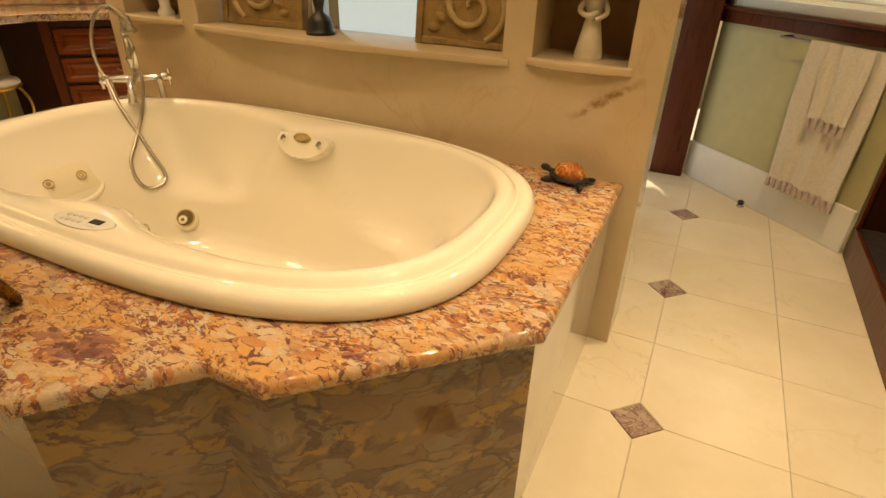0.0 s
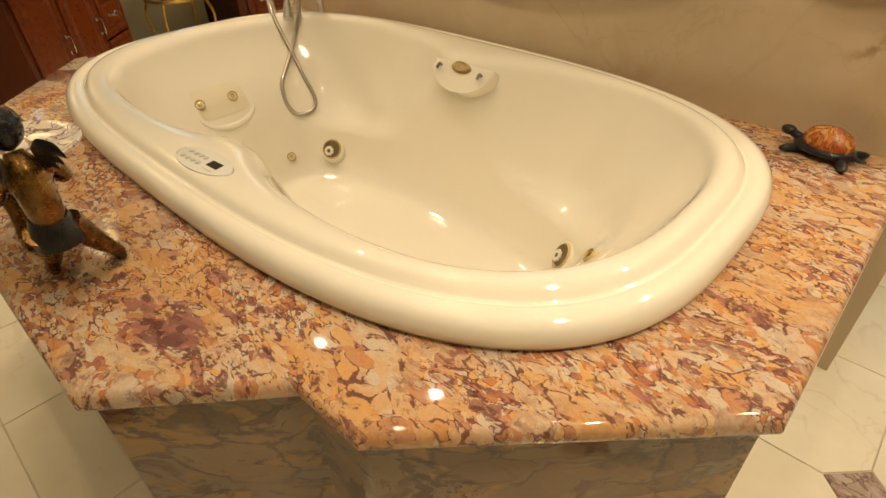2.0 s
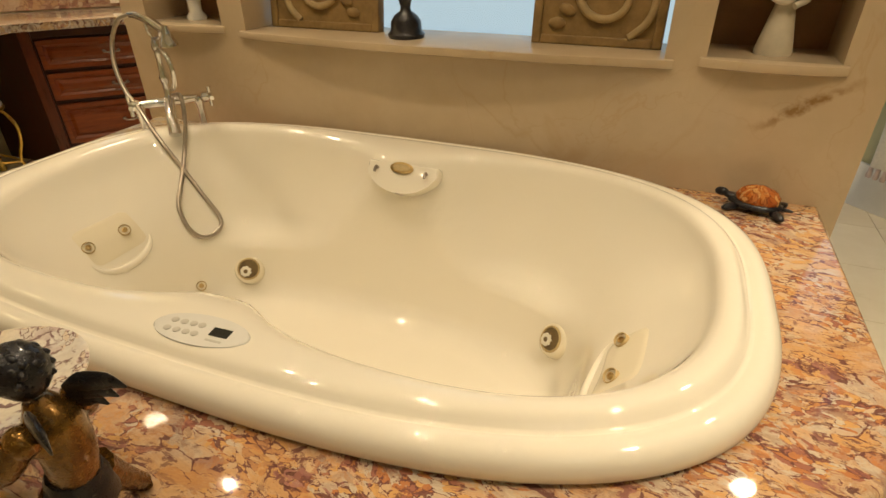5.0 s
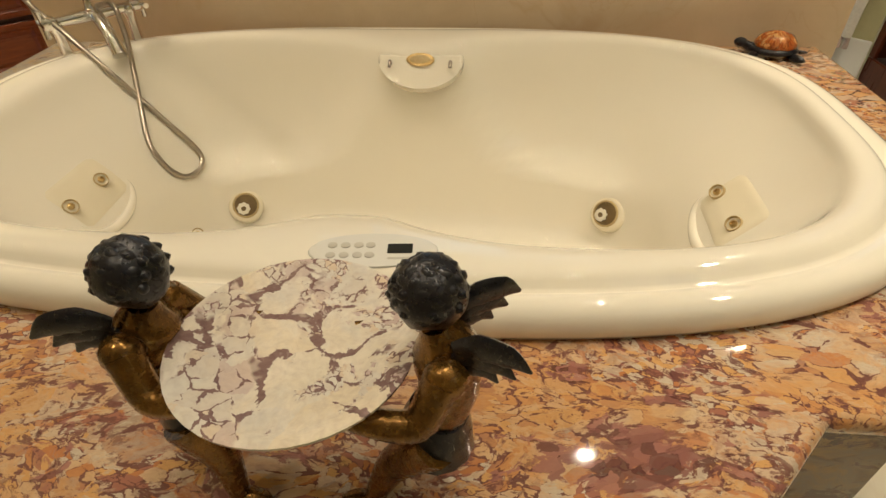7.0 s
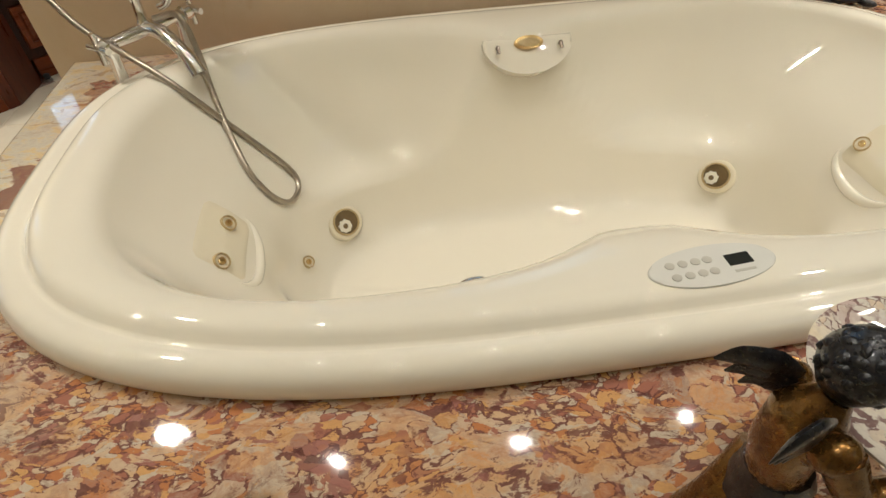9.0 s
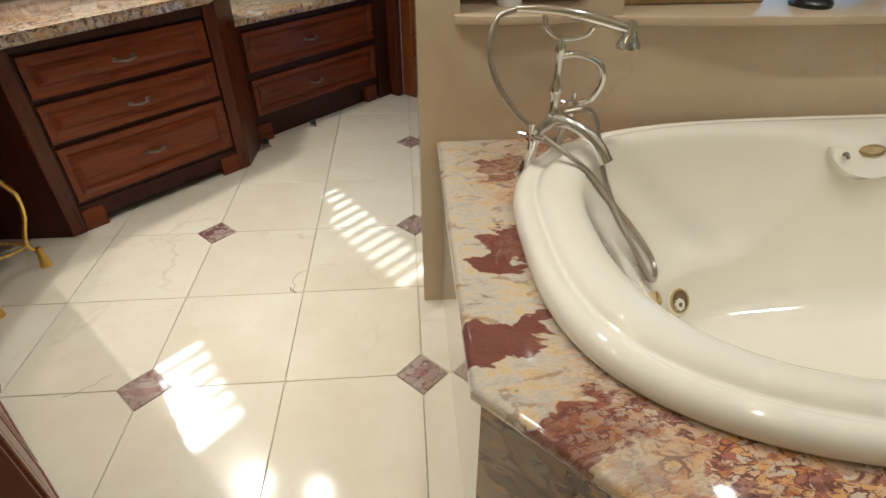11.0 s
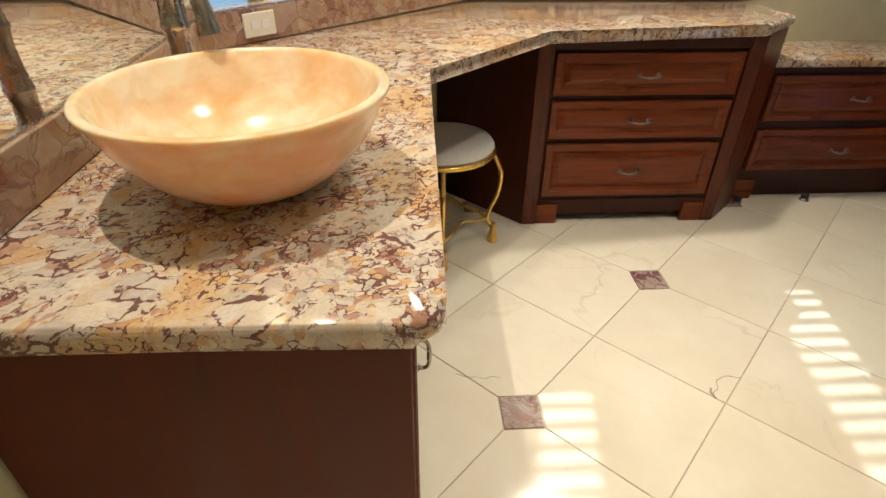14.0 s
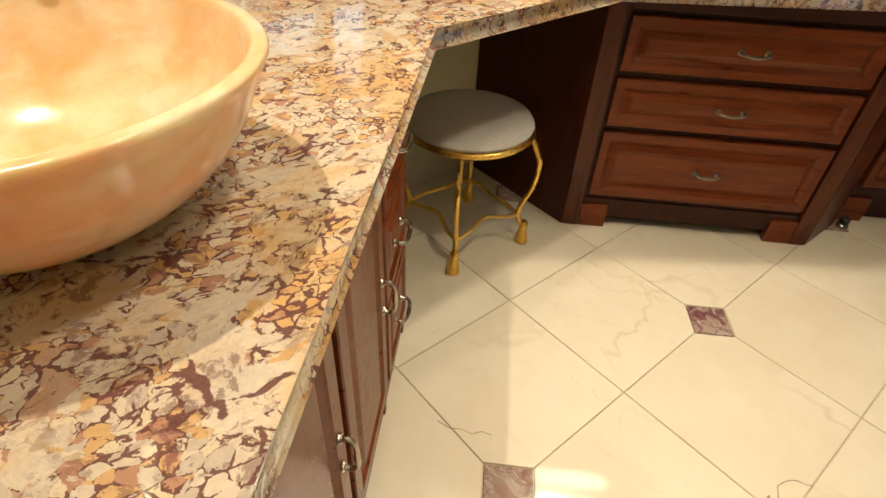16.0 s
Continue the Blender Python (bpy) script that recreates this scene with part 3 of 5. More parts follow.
# right-hand side of the room
GV = 4.36
_, M_GW = diag_wall("wall_towel", GV, -0.72, GV, -1.93, M_GREEN, "sage green wall with a towel under the window", holes=[(0.06, 1.10, 1.06, 2.2)])
solo("wall_far", wall_with_holes(2.22, CEIL, 0.12, [(0.06, 0.10, 2.16, 2.4)]), M_WALLSTONE, "marble wall of the shower behind the partition", "wall", kind="structure", frame_m=Matrix.Translation((1.18, 1.52, 0)))
solo("wall_right", box(4.9, -3.2, 0, 5.02, 2.0, CEIL), M_GREEN, "sage green wall beyond the linen cabinet", "wall", kind="structure")
solo("wall_back", box(-3.6, -3.2, 0, 4.9, -3.08, CEIL), M_PLASTER, "painted wall closing the room", "wall", kind="structure")


def baseboard(v0, u0, v1, u1, h, t, mat, label):
    a = math.atan2(u1 - u0, v1 - v0)
    m = R45 @ Matrix.Translation((v0, u0, 0)) @ Matrix.Rotation(a, 4, "Z")
    length = math.hypot(v1 - v0, u1 - u0)
    bm = box(0, -t, 0, length, -0.002, h, 0.006)
    solo("baseboard", bm, mat, label, "baseboard", kind="structure", frame_m=m)


baseboard(GV, -0.72, GV, -1.93, 0.245, 0.022, M_WHITE, "tall white baseboard along the green wall")

# deck of the tub
XC, YC = 2.205, -0.255
DX0, DX1 = 0.988, 3.43
DECK = [(DX1, WALL_Y - 0.002), (DX0, WALL_Y - 0.002), (DX0, -0.632), (1.315, -0.968), (1.655, -0.968), (1.885, -1.20),
        (2.665, -1.20), (2.885, -0.968), (3.02, -0.968), (DX1, -0.565)]
ZD = 0.678


def ovoid(ax, by, cx, cy, n=2.8, seg=112):
    out = []
    for i in range(seg):
        a = 2 * math.pi * i / seg
        c, s = math.cos(a), math.sin(a)
        r = (abs(c) ** n + abs(s) ** n) ** (-1 / n)
        x, y = ax * r * c, r * s
        out.append((cx + x, cy + by * y))
    return out


def inset(points, d):
    """A plan outline drawn in by d (clockwise or not)."""
    n = len(points)
    area = sum(points[i][0] * points[(i + 1) % n][1] - points[(i + 1) % n][0] * points[i][1] for i in range(n))
    sgn = 1 if area > 0 else -1
    out = []
    for i in range(n):
        p0, p1, p2 = (Vector(points[k % n]) for k in (i - 1, i, i + 1))
        n1 = Vector((-(p1 - p0).y, (p1 - p0).x)).normalized() * sgn
        n2 = Vector((-(p2 - p1).y, (p2 - p1).x)).normalized() * sgn
        b = (n1 + n2) / max(0.2, 1 + n1.dot(n2))
        out.append(tuple(p1 + b * d))
    return out


deck = thing("tub_surround", (XC, YC, 0), "polished breccia marble tub surround with angled front corners", "tub surround")


def slab_with_hole(outline, hole, z0, z1, roll):
    """A stone slab on a plan outline with a rounded outer edge and an oval cut-out."""
    bm = bmesh.new()
    rim = []
    for k in range(9):
        ang = math.pi * k / 8 - math.pi / 2
        d = roll * (1 - math.cos(ang))
        z = (z0 + z1) / 2 + (z1 - z0) / 2 * math.sin(ang)
        rim.append([bm.verts.new((x, y, z)) for x, y in inset(outline, d)])
    for a, b_ in zip(rim, rim[1:]):
        for i in range(len(a)):
            j = (i + 1) % len(a)
            bm.faces.new((a[i], a[j], b_[j], b_[i]))
    inner = [[bm.verts.new((x, y, z)) for x, y in hole] for z in (z0, z1)]
    m = len(hole)
    for i in range(m):
        bm.faces.new((inner[0][i], inner[1][i], inner[1][(i + 1) % m], inner[0][(i + 1) % m]))
    for outer, inn in ((rim[0], inner[0]), (rim[-1], inner[1])):
        es = [bm.edges.get((loop[i], loop[(i + 1) % len(loop)])) for loop in (outer, inn) for i in range(len(loop))]
        bmesh.ops.triangle_fill(bm, use_beauty=True, use_dissolve=False, edges=es)
    return bm


top = slab_with_hole(DECK, ovoid(0.985, 0.530, XC, YC), ZD - 0.042, ZD, 0.016)
ob = part("deck_slab", top, M_DECK, deck, "orange and purple veined marble slab with bullnose edge", smooth=35)
ins = inset(DECK, 0.022)
n = len(ins)
for i in range(n):
    p, q = Vector(ins[i]), Vector(ins[(i + 1) % n])
    if i == 0:
        continue
    d = (q - p).normalized()
    nrm = Vector((d.y, -d.x))
    t = 0.02
    a, b_, c, e = p, q, q + nrm * -t, p + nrm * -t
    # Front panels have the weak light on upright faces in their stone colour.
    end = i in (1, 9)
    part("face_panel", prism([tuple(a), tuple(b_), tuple(c), tuple(e)], 0.0, ZD - 0.043), M_ENDSTONE if end else M_APRONSHADED, deck,
         "pale polished marble end panel" if end else "olive brown veined marble front panel, darkened as shade")

# bathtub
tub = thing("bathtub", (XC, YC, ZD), "glossy biscuit oval jetted bathtub set into marble deck", "bathtub")
RIM = [  # half length, half width, height: skirt on the deck, outer roll, groove, inner bead
    (1.046, 0.596, 0.678), (1.054, 0.604, 0.683), (1.058, 0.608, 0.693), (1.058, 0.608, 0.706), (1.054, 0.604, 0.720), (1.045, 0.596, 0.731), (1.031, 0.583, 0.737), (1.018, 0.571, 0.7355),
    (1.010, 0.563, 0.7295), (1.005, 0.558, 0.7285), (1.000, 0.553, 0.733), (0.995, 0.548, 0.741), (0.987, 0.541, 0.7465)]
SCOOP = [  # height, half length and half width of the two end scoops
    (0.718, 0.506, 0.464), (0.70, 0.495, 0.457), (0.66, 0.462, 0.447), (0.62, 0.424, 0.436), (0.58, 0.385, 0.424), (0.545, 0.352, 0.412), (0.50, 0.320, 0.394), (0.46, 0.290, 0.374), (0.43, 0.262, 0.350),
    (0.405, 0.228, 0.315), (0.385, 0.185, 0.26), (0.37, 0.14, 0.19), (0.355, 0.08, 0.10), (0.33, 0.03, 0.03), (0.30, 0.03, 0.03), (0.27, 0.03, 0.03), (0.245, 0.03, 0.03), (0.225, 0.03, 0.03), (0.21, 0.03, 0.03), (0.203, 0.03, 0.03), (0.200, 0.03, 0.03)]
WELL = {0.718: (0.66, 0.385), 0.70: (0.67, 0.376), 0.545: (0.700, 0.352), 0.46: (0.688, 0.335), 0.40: (0.674, 0.320), 0.31: (0.650, 0.298), 0.27: (0.636, 0.286), 0.245: (0.622, 0.275), 0.225: (0.602, 0.258), 0.21: (0.565, 0.232), 0.203: (0.49, 0.18), 0.200: (0.29, 0.085)}
XB = 2.225


def basin_ring(z, c, ax, by, seg=160):
    """Plan of the basin at a height: two end scoops joined by a squarer foot well."""
    zs = sorted(WELL)
    wx, wy = (float(np.interp(z, zs, [WELL[k][i] for k in zs])) for i in (0, 1))
    out = []
    for i in range(seg):
        a = 2 * math.pi * i / seg
        d = Vector((0.95 * math.cos(a), 0.5 * math.sin(a))).normalized()
        n_ = 2.8
        reach = [((abs(d.x) / wx) ** n_ + (abs(d.y) / wy) ** n_) ** (-1 / n_)]
        for sc in (-c, c):
            hits = [q * 0.004 for q in range(1, 260) if abs((d.x * q * 0.004 - sc) / ax) ** 2.5 + abs(d.y * q * 0.004 / by) ** 2.5 < 1]
            if hits:
                lo, hi = hits[-1], hits[-1] + 0.004
                for _ in range(7):
                    q = (lo + hi) / 2
                    if abs((d.x * q - sc) / ax) ** 2.5 + abs(d.y * q / by) ** 2.5 < 1:
                        lo = q
                    else:
                        hi = q
                reach.append(lo)
        r = sum(q ** 55 for q in reach) ** (1 / 55)
        out.append((XB + d.x * r, YC + 0.003 + d.y * r))
    return out


bm = bmesh.new()
rings = []
LIP = basin_ring(SCOOP[0][0], 0.40, SCOOP[0][1], SCOOP[0][2])


def toward(plan, x, y):
    """The place on a closed plan in the direction of (x, y) from the middle of the basin."""
    a = np.unwrap([math.atan2(q[1] - YC, q[0] - XB) for q in plan])
    r = [math.hypot(q[0] - XB, q[1] - YC) for q in plan]
    k = np.argsort(a % (2 * math.pi))
    w = math.atan2(y - YC, x - XB) % (2 * math.pi)
    q = float(np.interp(w, (a % (2 * math.pi))[k], np.array(r)[k], period=2 * math.pi))
    return XB + q * math.cos(w), YC + q * math.sin(w)


for ax, by, z in RIM:
    plan = [(x, y if y > YC else YC + (y - YC) * 1.022) for x, y in ovoid(ax - 0.006, by, XC - 0.006, YC - 0.002, 3.0, 448)]
    rings.append([bm.verts.new((*toward(plan, x, y), z)) for x, y in LIP])
brow = [toward(plan, x, y) for x, y in LIP]
for f_, z in ((0.08, 0.7495), (0.22, 0.7505), (0.42, 0.7495), (0.62, 0.747), (0.78, 0.7415), (0.91, 0.732)):
    rings.append([bm.verts.new((p[0] + (q[0] - p[0]) * f_, p[1] + (q[1] - p[1]) * f_, z)) for p, q in zip(brow, LIP)])
for z, ax, by in SCOOP:
    rings.append([bm.verts.new((x, y, z + 0.002)) for x, y in basin_ring(z, 0.40, ax, by)])
for a, b_ in zip(rings, rings[1:]):
    for i in range(160):
        j = (i + 1) % 160
        bm.faces.new((a[i], a[j], b_[j], b_[i]))
bm.faces.new(rings[-1])
bmesh.ops.recalc_face_normals(bm, faces=bm.faces[:])
bm.normal_update()
SHELL = BVHTree.FromBMesh(bm)
part("tub_shell", bm, M_TUB, tub, smooth=60)


def counter_outline():
    pts = [(VW + 0.004, -0.60), (-0.275, -0.60), (-0.275, 0.50), (0.135, 0.93), (0.135, 1.07), (1.10, 1.07), (1.32, 1.27), (1.32, 1.596), (-0.055, 1.596), (VW + 0.004, CORNER[1] - 0.002)]
    return pts


ZC = 0.90
pts = counter_outline()
pts[3:5] = [(0.20, 1.0)]
rc = 0.045
pts[1:2] = [(-0.275 - rc + rc * math.sin(k * math.pi / 12), -0.60 + rc - rc * math.cos(k * math.pi / 12)) for k in range(7)]
counter = solo("vanity_countertop", prism(pts, ZC - 0.045, ZC, 0.018, 4), M_COUNTER, "polished veined breccia marble vanity countertop with bullnose edge", "countertop", frame_m=R45, smooth=40)

# fittings of the tub, set along its inner walls
def facing(at, way):
    """A frame at a place whose z axis looks along way."""
    return Matrix.Translation(at) @ Vector(way).to_track_quat("Z", "Y").to_matrix().to_4x4()


def on_shell(at, lift=0.0):
    """The place and inward way of the tub's wall next to a place."""
    p, nrm, _, _ = SHELL.find_nearest(Vector(at))
    inward = Vector((XB, YC, 0.62)) - p
    if nrm.dot(inward) < 0:
        nrm = -nrm
    return p + nrm * lift, nrm


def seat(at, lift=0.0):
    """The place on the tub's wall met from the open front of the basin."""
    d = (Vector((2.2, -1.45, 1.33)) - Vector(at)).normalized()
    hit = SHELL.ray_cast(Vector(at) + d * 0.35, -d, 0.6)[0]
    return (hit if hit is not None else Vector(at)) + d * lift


def jet(at, way, r, big):
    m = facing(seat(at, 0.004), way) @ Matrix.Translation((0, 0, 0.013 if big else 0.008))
    ring = part("jet_ring", lathe([(r * 1.06, -0.03), (r * 1.06, 0.0), (r * 1.0, 0.003), (r * 0.92, 0.003), (r * 0.89, -0.001), (r * 0.87, -0.014 if big else -0.004)], 36), M_JET, tub, "gold-toned jet ring", m, 50)
    if big:
        part("jet_flange", lathe([(r * 1.55, -0.045), (r * 1.45, -0.016), (r * 1.34, -0.006), (r * 1.2, -0.002), (r * 1.06, -0.002)], 40), M_PAD, tub, "round biscuit flange", m, 60)
        part("jet_cup", lathe([(r * 0.90, -0.002), (r * 0.88, 0.0008), (0, 0.0010)], 28), M_HOLE, ring, "dark jet opening", m, 50)
        pts = []
        for i in range(32):
            a = 2 * math.pi * i / 32
            rr = r * (0.54 if (i // 2) % 2 else 0.43)
            pts.append((rr * math.cos(a), rr * math.sin(a)))
        bm = prism(pts, 0.0, 0.007, 0.002, 2)
        off = Matrix.Translation((-r * 0.24, -r * 0.24, 0))
        bm.transform(off)
        part("jet_nozzle", bm, M_OUTLET, ring, "pale scalloped nozzle", m, 40)
        part("nozzle_bore", lathe([(r * 0.20, 0.004), (r * 0.20, 0.0076), (0, 0.0078)], 16, m=off), M_HOLE, ring, "", m, 40)
    else:
        part("jet_cup", lathe([(r * 0.88, -0.003), (r * 0.6, -0.004), (0, -0.0045)], 20), M_PAD, ring, "", m, 50)
        part("jet_nozzle", lathe([(r * 0.50, -0.006), (r * 0.48, 0.001), (r * 0.3, 0.002), (r * 0.26, -0.002), (0, -0.002)], 16), M_BRASS, ring, "brass nozzle", m, 50)


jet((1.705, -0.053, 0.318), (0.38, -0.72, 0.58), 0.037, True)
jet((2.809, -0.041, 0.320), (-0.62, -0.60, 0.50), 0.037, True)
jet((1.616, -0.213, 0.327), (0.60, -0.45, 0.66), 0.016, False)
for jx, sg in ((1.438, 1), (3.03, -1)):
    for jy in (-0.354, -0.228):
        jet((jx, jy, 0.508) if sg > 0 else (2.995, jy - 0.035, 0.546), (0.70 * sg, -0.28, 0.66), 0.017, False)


def patch(name, m, w, h, lift, power, label=""):
    """A low cushion that follows the tub's wall."""
    bm = bmesh.new()
    rings, seg = [], 36
    for k in range(9):
        f_ = k / 8
        row = []
        for i in range(seg):
            a = 2 * math.pi * i / seg
            r = f_ * (abs(math.cos(a)) ** power + abs(math.sin(a)) ** power) ** (-1 / power)
            p = m @ Vector((w * r * math.cos(a), h * r * math.sin(a), 0))
            q, nrm = on_shell(p)
            row.append(bm.verts.new(q + nrm * (lift * (1 - f_ ** 8) - 0.0015 * (f_ > 0.99))))
        rings.append(row)
    for a, b_ in zip(rings[1:], rings[2:]):
        for i in range(seg):
            bm.faces.new((a[i], a[(i + 1) % seg], b_[(i + 1) % seg], b_[i]))
    bmesh.ops.delete(bm, geom=rings[0], context="VERTS")
    bm.faces.new(rings[1])
    return part(name, bm, M_PAD, tub, label, I4, 60)


for cx in (1.445, 3.037):
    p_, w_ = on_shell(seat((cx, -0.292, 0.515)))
    side = Vector((0, 1, 0))
    up_ = side.cross(w_).normalized()
    m = Matrix((( *side, 0), (*up_, 0), (*w_, 0), (0, 0, 0, 1))).transposed()
    m.translation = p_
    patch("jet_pad", m, 0.105, 0.064, 0.003, 9)
    arc = []
    for k in range(11):
        a = math.pi * k / 10
        q, nrm = on_shell(m @ Vector((0.112 * math.cos(a), -0.040 - 0.062 * math.sin(a), 0)) if up_.z > 0 else m @ Vector((0.112 * math.cos(a), 0.040 + 0.062 * math.sin(a), 0)))
        arc.append(tuple(q - nrm * 0.003))
    part("jet_ledge", tube(arc, [0.003, 0.008, 0.012, 0.013, 0.012, 0.008, 0.003], 14, steps=4), M_TUB, tub, "rounded moulded ledge", smooth=60)
side, w_ = Vector((1, 0, 0)), Vector((0, -0.80, 0.60))
up_ = w_.cross(side).normalized()
m = Matrix(((*side, 0), (*up_, 0), (*w_, 0), (0, 0, 0, 1))).transposed()
m.translation = (2.25, 0.118, 0.701)
pts = [(0.118, 0.030), (-0.118, 0.030)] + [(-0.122 * math.cos(math.pi * i / 24), 0.020 - 0.088 * math.sin(math.pi * i / 24)) for i in range(25)]
part("overflow_shield", prism(pts, -0.05, 0.0, 0.011, 5), M_TUB, tub, "rounded acrylic shield", m, 50)
m = m @ Matrix.Translation((0, 0, -0.004))
plate = part("oval_plate", prism([(0.040 * math.cos(2 * math.pi * i / 32), 0.018 * math.sin(2 * math.pi * i / 32) + 0.012) for i in range(32)], 0.004, 0.011, 0.003, 3), M_BRASS, tub, "oval brass plate", m, 40)
part("oval_inlay", prism([(0.030 * math.cos(2 * math.pi * i / 32), 0.011 * math.sin(2 * math.pi * i / 32) + 0.012) for i in range(32)], 0.011, 0.0125, 0.001, 2), M_JET, plate, "pale gold inlay", m, 40)
for sx in (-0.085, 0.085):
    bmk = tube([(sx, 0.004, 0.004), (sx, 0.004, 0.016), (sx, -0.012, 0.020)], 0.005, 10)
    part("overflow_pin", bmk, M_PEWTER, tub, "small dark metal pin", m, 50)
# control panel on the wide front rim
m = Matrix.Translation((2.285, -0.768, 0.7465)) @ Matrix.Rotation(radians(4), 4, "Z") @ Matrix.Rotation(radians(3), 4, "X")
cp = part("control_panel", prism([(0.098 * math.cos(2 * math.pi * i / 48), 0.037 * math.sin(2 * math.pi * i / 48)) for i in range(48)], -0.004, 0.007, 0.003, 3), M_PANEL, tub, "oval pale grey control panel", m, 40)
part("screen", box(0.022, -0.009, 0.0065, 0.060, 0.012, 0.0085, 0.001), M_SCREEN, cp, "small black display", m)
for bx in (-0.062, -0.042, -0.022, -0.004):
    for by_ in (-0.012, 0.010):
        part("button", prism([(bx + 0.0075 * math.cos(2 * math.pi * i / 14), by_ + 0.0065 * math.sin(2 * math.pi * i / 14)) for i in range(14)], 0.0065, 0.0085, 0.0007, 2), M_PRINT, cp, "", m, 40)
part("print_bar", box(0.024, -0.021, 0.0068, 0.056, -0.017, 0.0075), M_PRINT, cp, "", m)
# drain lever plate on the front inner wall
p_, w_ = on_shell((1.964, -0.690, 0.655), 0.002)
m = facing(p_, w_)
dl = part("drain_plate", prism([(0.046 * math.cos(2 * math.pi * i / 32), 0.036 * math.sin(2 * math.pi * i / 32)) for i in range(32)], 0.0, 0.012, 0.004, 3), M_CHROME, tub, "oval chrome drain plate", m, 40)
part("drain_lever", tube([(-0.03, 0, 0.012), (-0.01, 0, 0.022), (0.014, 0, 0.024), (0.036, 0, 0.016)], [0.007, 0.011, 0.011, 0.007], 12), M_CHROME, dl, "chrome lever", m, 50)

# tub filler with hand shower
fil = thing("tub_filler", (1.29, 0.15, ZD), "polished chrome tub filler with hand shower and hose", "faucet")
LEG = ((1.218, 0.105), (1.345, 0.262))
for lx, ly in LEG:
    part("leg", lathe([(0.026, 0), (0.027, 0.008), (0.019, 0.018), (0.015, 0.07), (0.014, 0.115), (0.018, 0.13), (0.018, 0.145), (0.011, 0.155), (0, 0.157)], 20), M_CHROME, fil, "", Matrix.Translation((lx, ly, ZD)) @ Matrix.Rotation(radians(10), 4, "X") @ Matrix.Rotation(radians(8), 4, "Y"), 40)
ctr = Vector((1.30, 0.165, 0.822))
p0, p1 = Vector((1.238, 0.085, 0.82)), Vector((1.368, 0.25, 0.82))
part("crossbar", tube([p0, p0 * 0.7 + p1 * 0.3, p0 * 0.3 + p1 * 0.7, p1], [0.013, 0.017, 0.017, 0.013], 14), M_CHROME, fil, "", smooth=50)
part("spout", tube([ctr, ctr + Vector((0.05, -0.05, 0.002)), ctr + Vector((0.10, -0.10, -0.03)), ctr + Vector((0.125, -0.125, -0.075))], [0.019, 0.018, 0.017, 0.021], 16), M_CHROME, fil, "", smooth=50)
for e_, sg in ((p0, -1), (p1, 1)):
    d = (p1 - p0).normalized() * sg
    hub = part("valve", tube([e_, e_ + d * 0.02, e_ + d * 0.035], [0.018, 0.02, 0.013], 14, steps=3), M_CHROME, fil, "", smooth=50)
    for ang in (0, 90, 45, 135):
        side = Matrix.Rotation(radians(ang), 3, d) @ Vector((0, 0, 1))
        if ang in (0, 90):
            part("cross_handle", tube([e_ + d * 0.03 - side * 0.036, e_ + d * 0.03, e_ + d * 0.03 + side * 0.036], [0.008, 0.006, 0.008], 10, steps=4), M_CHROME, hub, "", smooth=50)
part("riser", lathe([(0.016, 0), (0.02, 0.01), (0.013, 0.02), (0.011, 0.06), (0.016, 0.075), (0.018, 0.085), (0.011, 0.10), (0.010, 0.17), (0.016, 0.185), (0.014, 0.20), (0.008, 0.215), (0, 0.216)], 18), M_CHROME, fil, "", Matrix.Translation(ctr), 40)
part("side_loop", tube([ctr + Vector(q) for q in ((0, 0, 0.17), (0.04, -0.02, 0.18), (0.09, -0.045, 0.165), (0.105, -0.05, 0.12), (0.085, -0.04, 0.07), (0.06, -0.03, 0.055))], 0.009, 12), M_CHROME, fil, "", smooth=50)
part("cradle", tube([ctr + Vector(q) for q in ((-0.045, 0.02, 0.27), (-0.035, 0.015, 0.235), (0, 0, 0.215), (0.05, -0.02, 0.225), (0.07, -0.03, 0.25))], 0.006, 10), M_CHROME, fil, "", smooth=50)
ha, hb = Vector((1.185, 0.19, 1.105)), Vector((1.445, 0.09, 1.075))
hs = part("hand_shower", tube([ha, ha * 0.75 + hb * 0.25 + Vector((0, 0, 0.01)), ha * 0.4 + hb * 0.6 + Vector((0, 0, 0.012)), hb], [0.009, 0.012, 0.014, 0.012], 14), M_CHROME, fil, "chrome handset", smooth=50)
part("shower_head", lathe([(0.010, 0.02), (0.014, 0), (0.020, -0.02), (0.030, -0.034), (0.030, -0.042), (0, -0.043)], 20), M_CHROME, hs, "", Matrix.Translation(hb), 40)
HOSE = [(1.185, 0.19, 1.105), (1.135, 0.18, 1.085), (1.115, 0.15, 1.02), (1.135, 0.115, 0.94), (1.19, 0.085, 0.865), (1.26, 0.065, 0.81), (1.335, 0.06, 0.73), (1.425, 0.065, 0.61),
        (1.50, 0.055, 0.525), (1.556, 0.04, 0.468), (1.578, 0.022, 0.435), (1.575, -0.008, 0.412), (1.547, -0.036, 0.405), (1.512, -0.042, 0.432), (1.486, -0.038, 0.475), (1.468, -0.03, 0.525), (1.445, 0.02, 0.60), (1.43, 0.065, 0.69), (1.42, 0.10, 0.78), (1.395, 0.13, 0.855), (1.33, 0.155, 0.845)]
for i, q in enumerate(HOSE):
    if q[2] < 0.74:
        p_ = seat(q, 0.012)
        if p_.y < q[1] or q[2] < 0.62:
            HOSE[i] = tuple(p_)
part("hose", tube(HOSE, 0.0075, 10, steps=10), M_HOSE, fil, "ribbed chrome hose hanging into the tub", smooth=50)

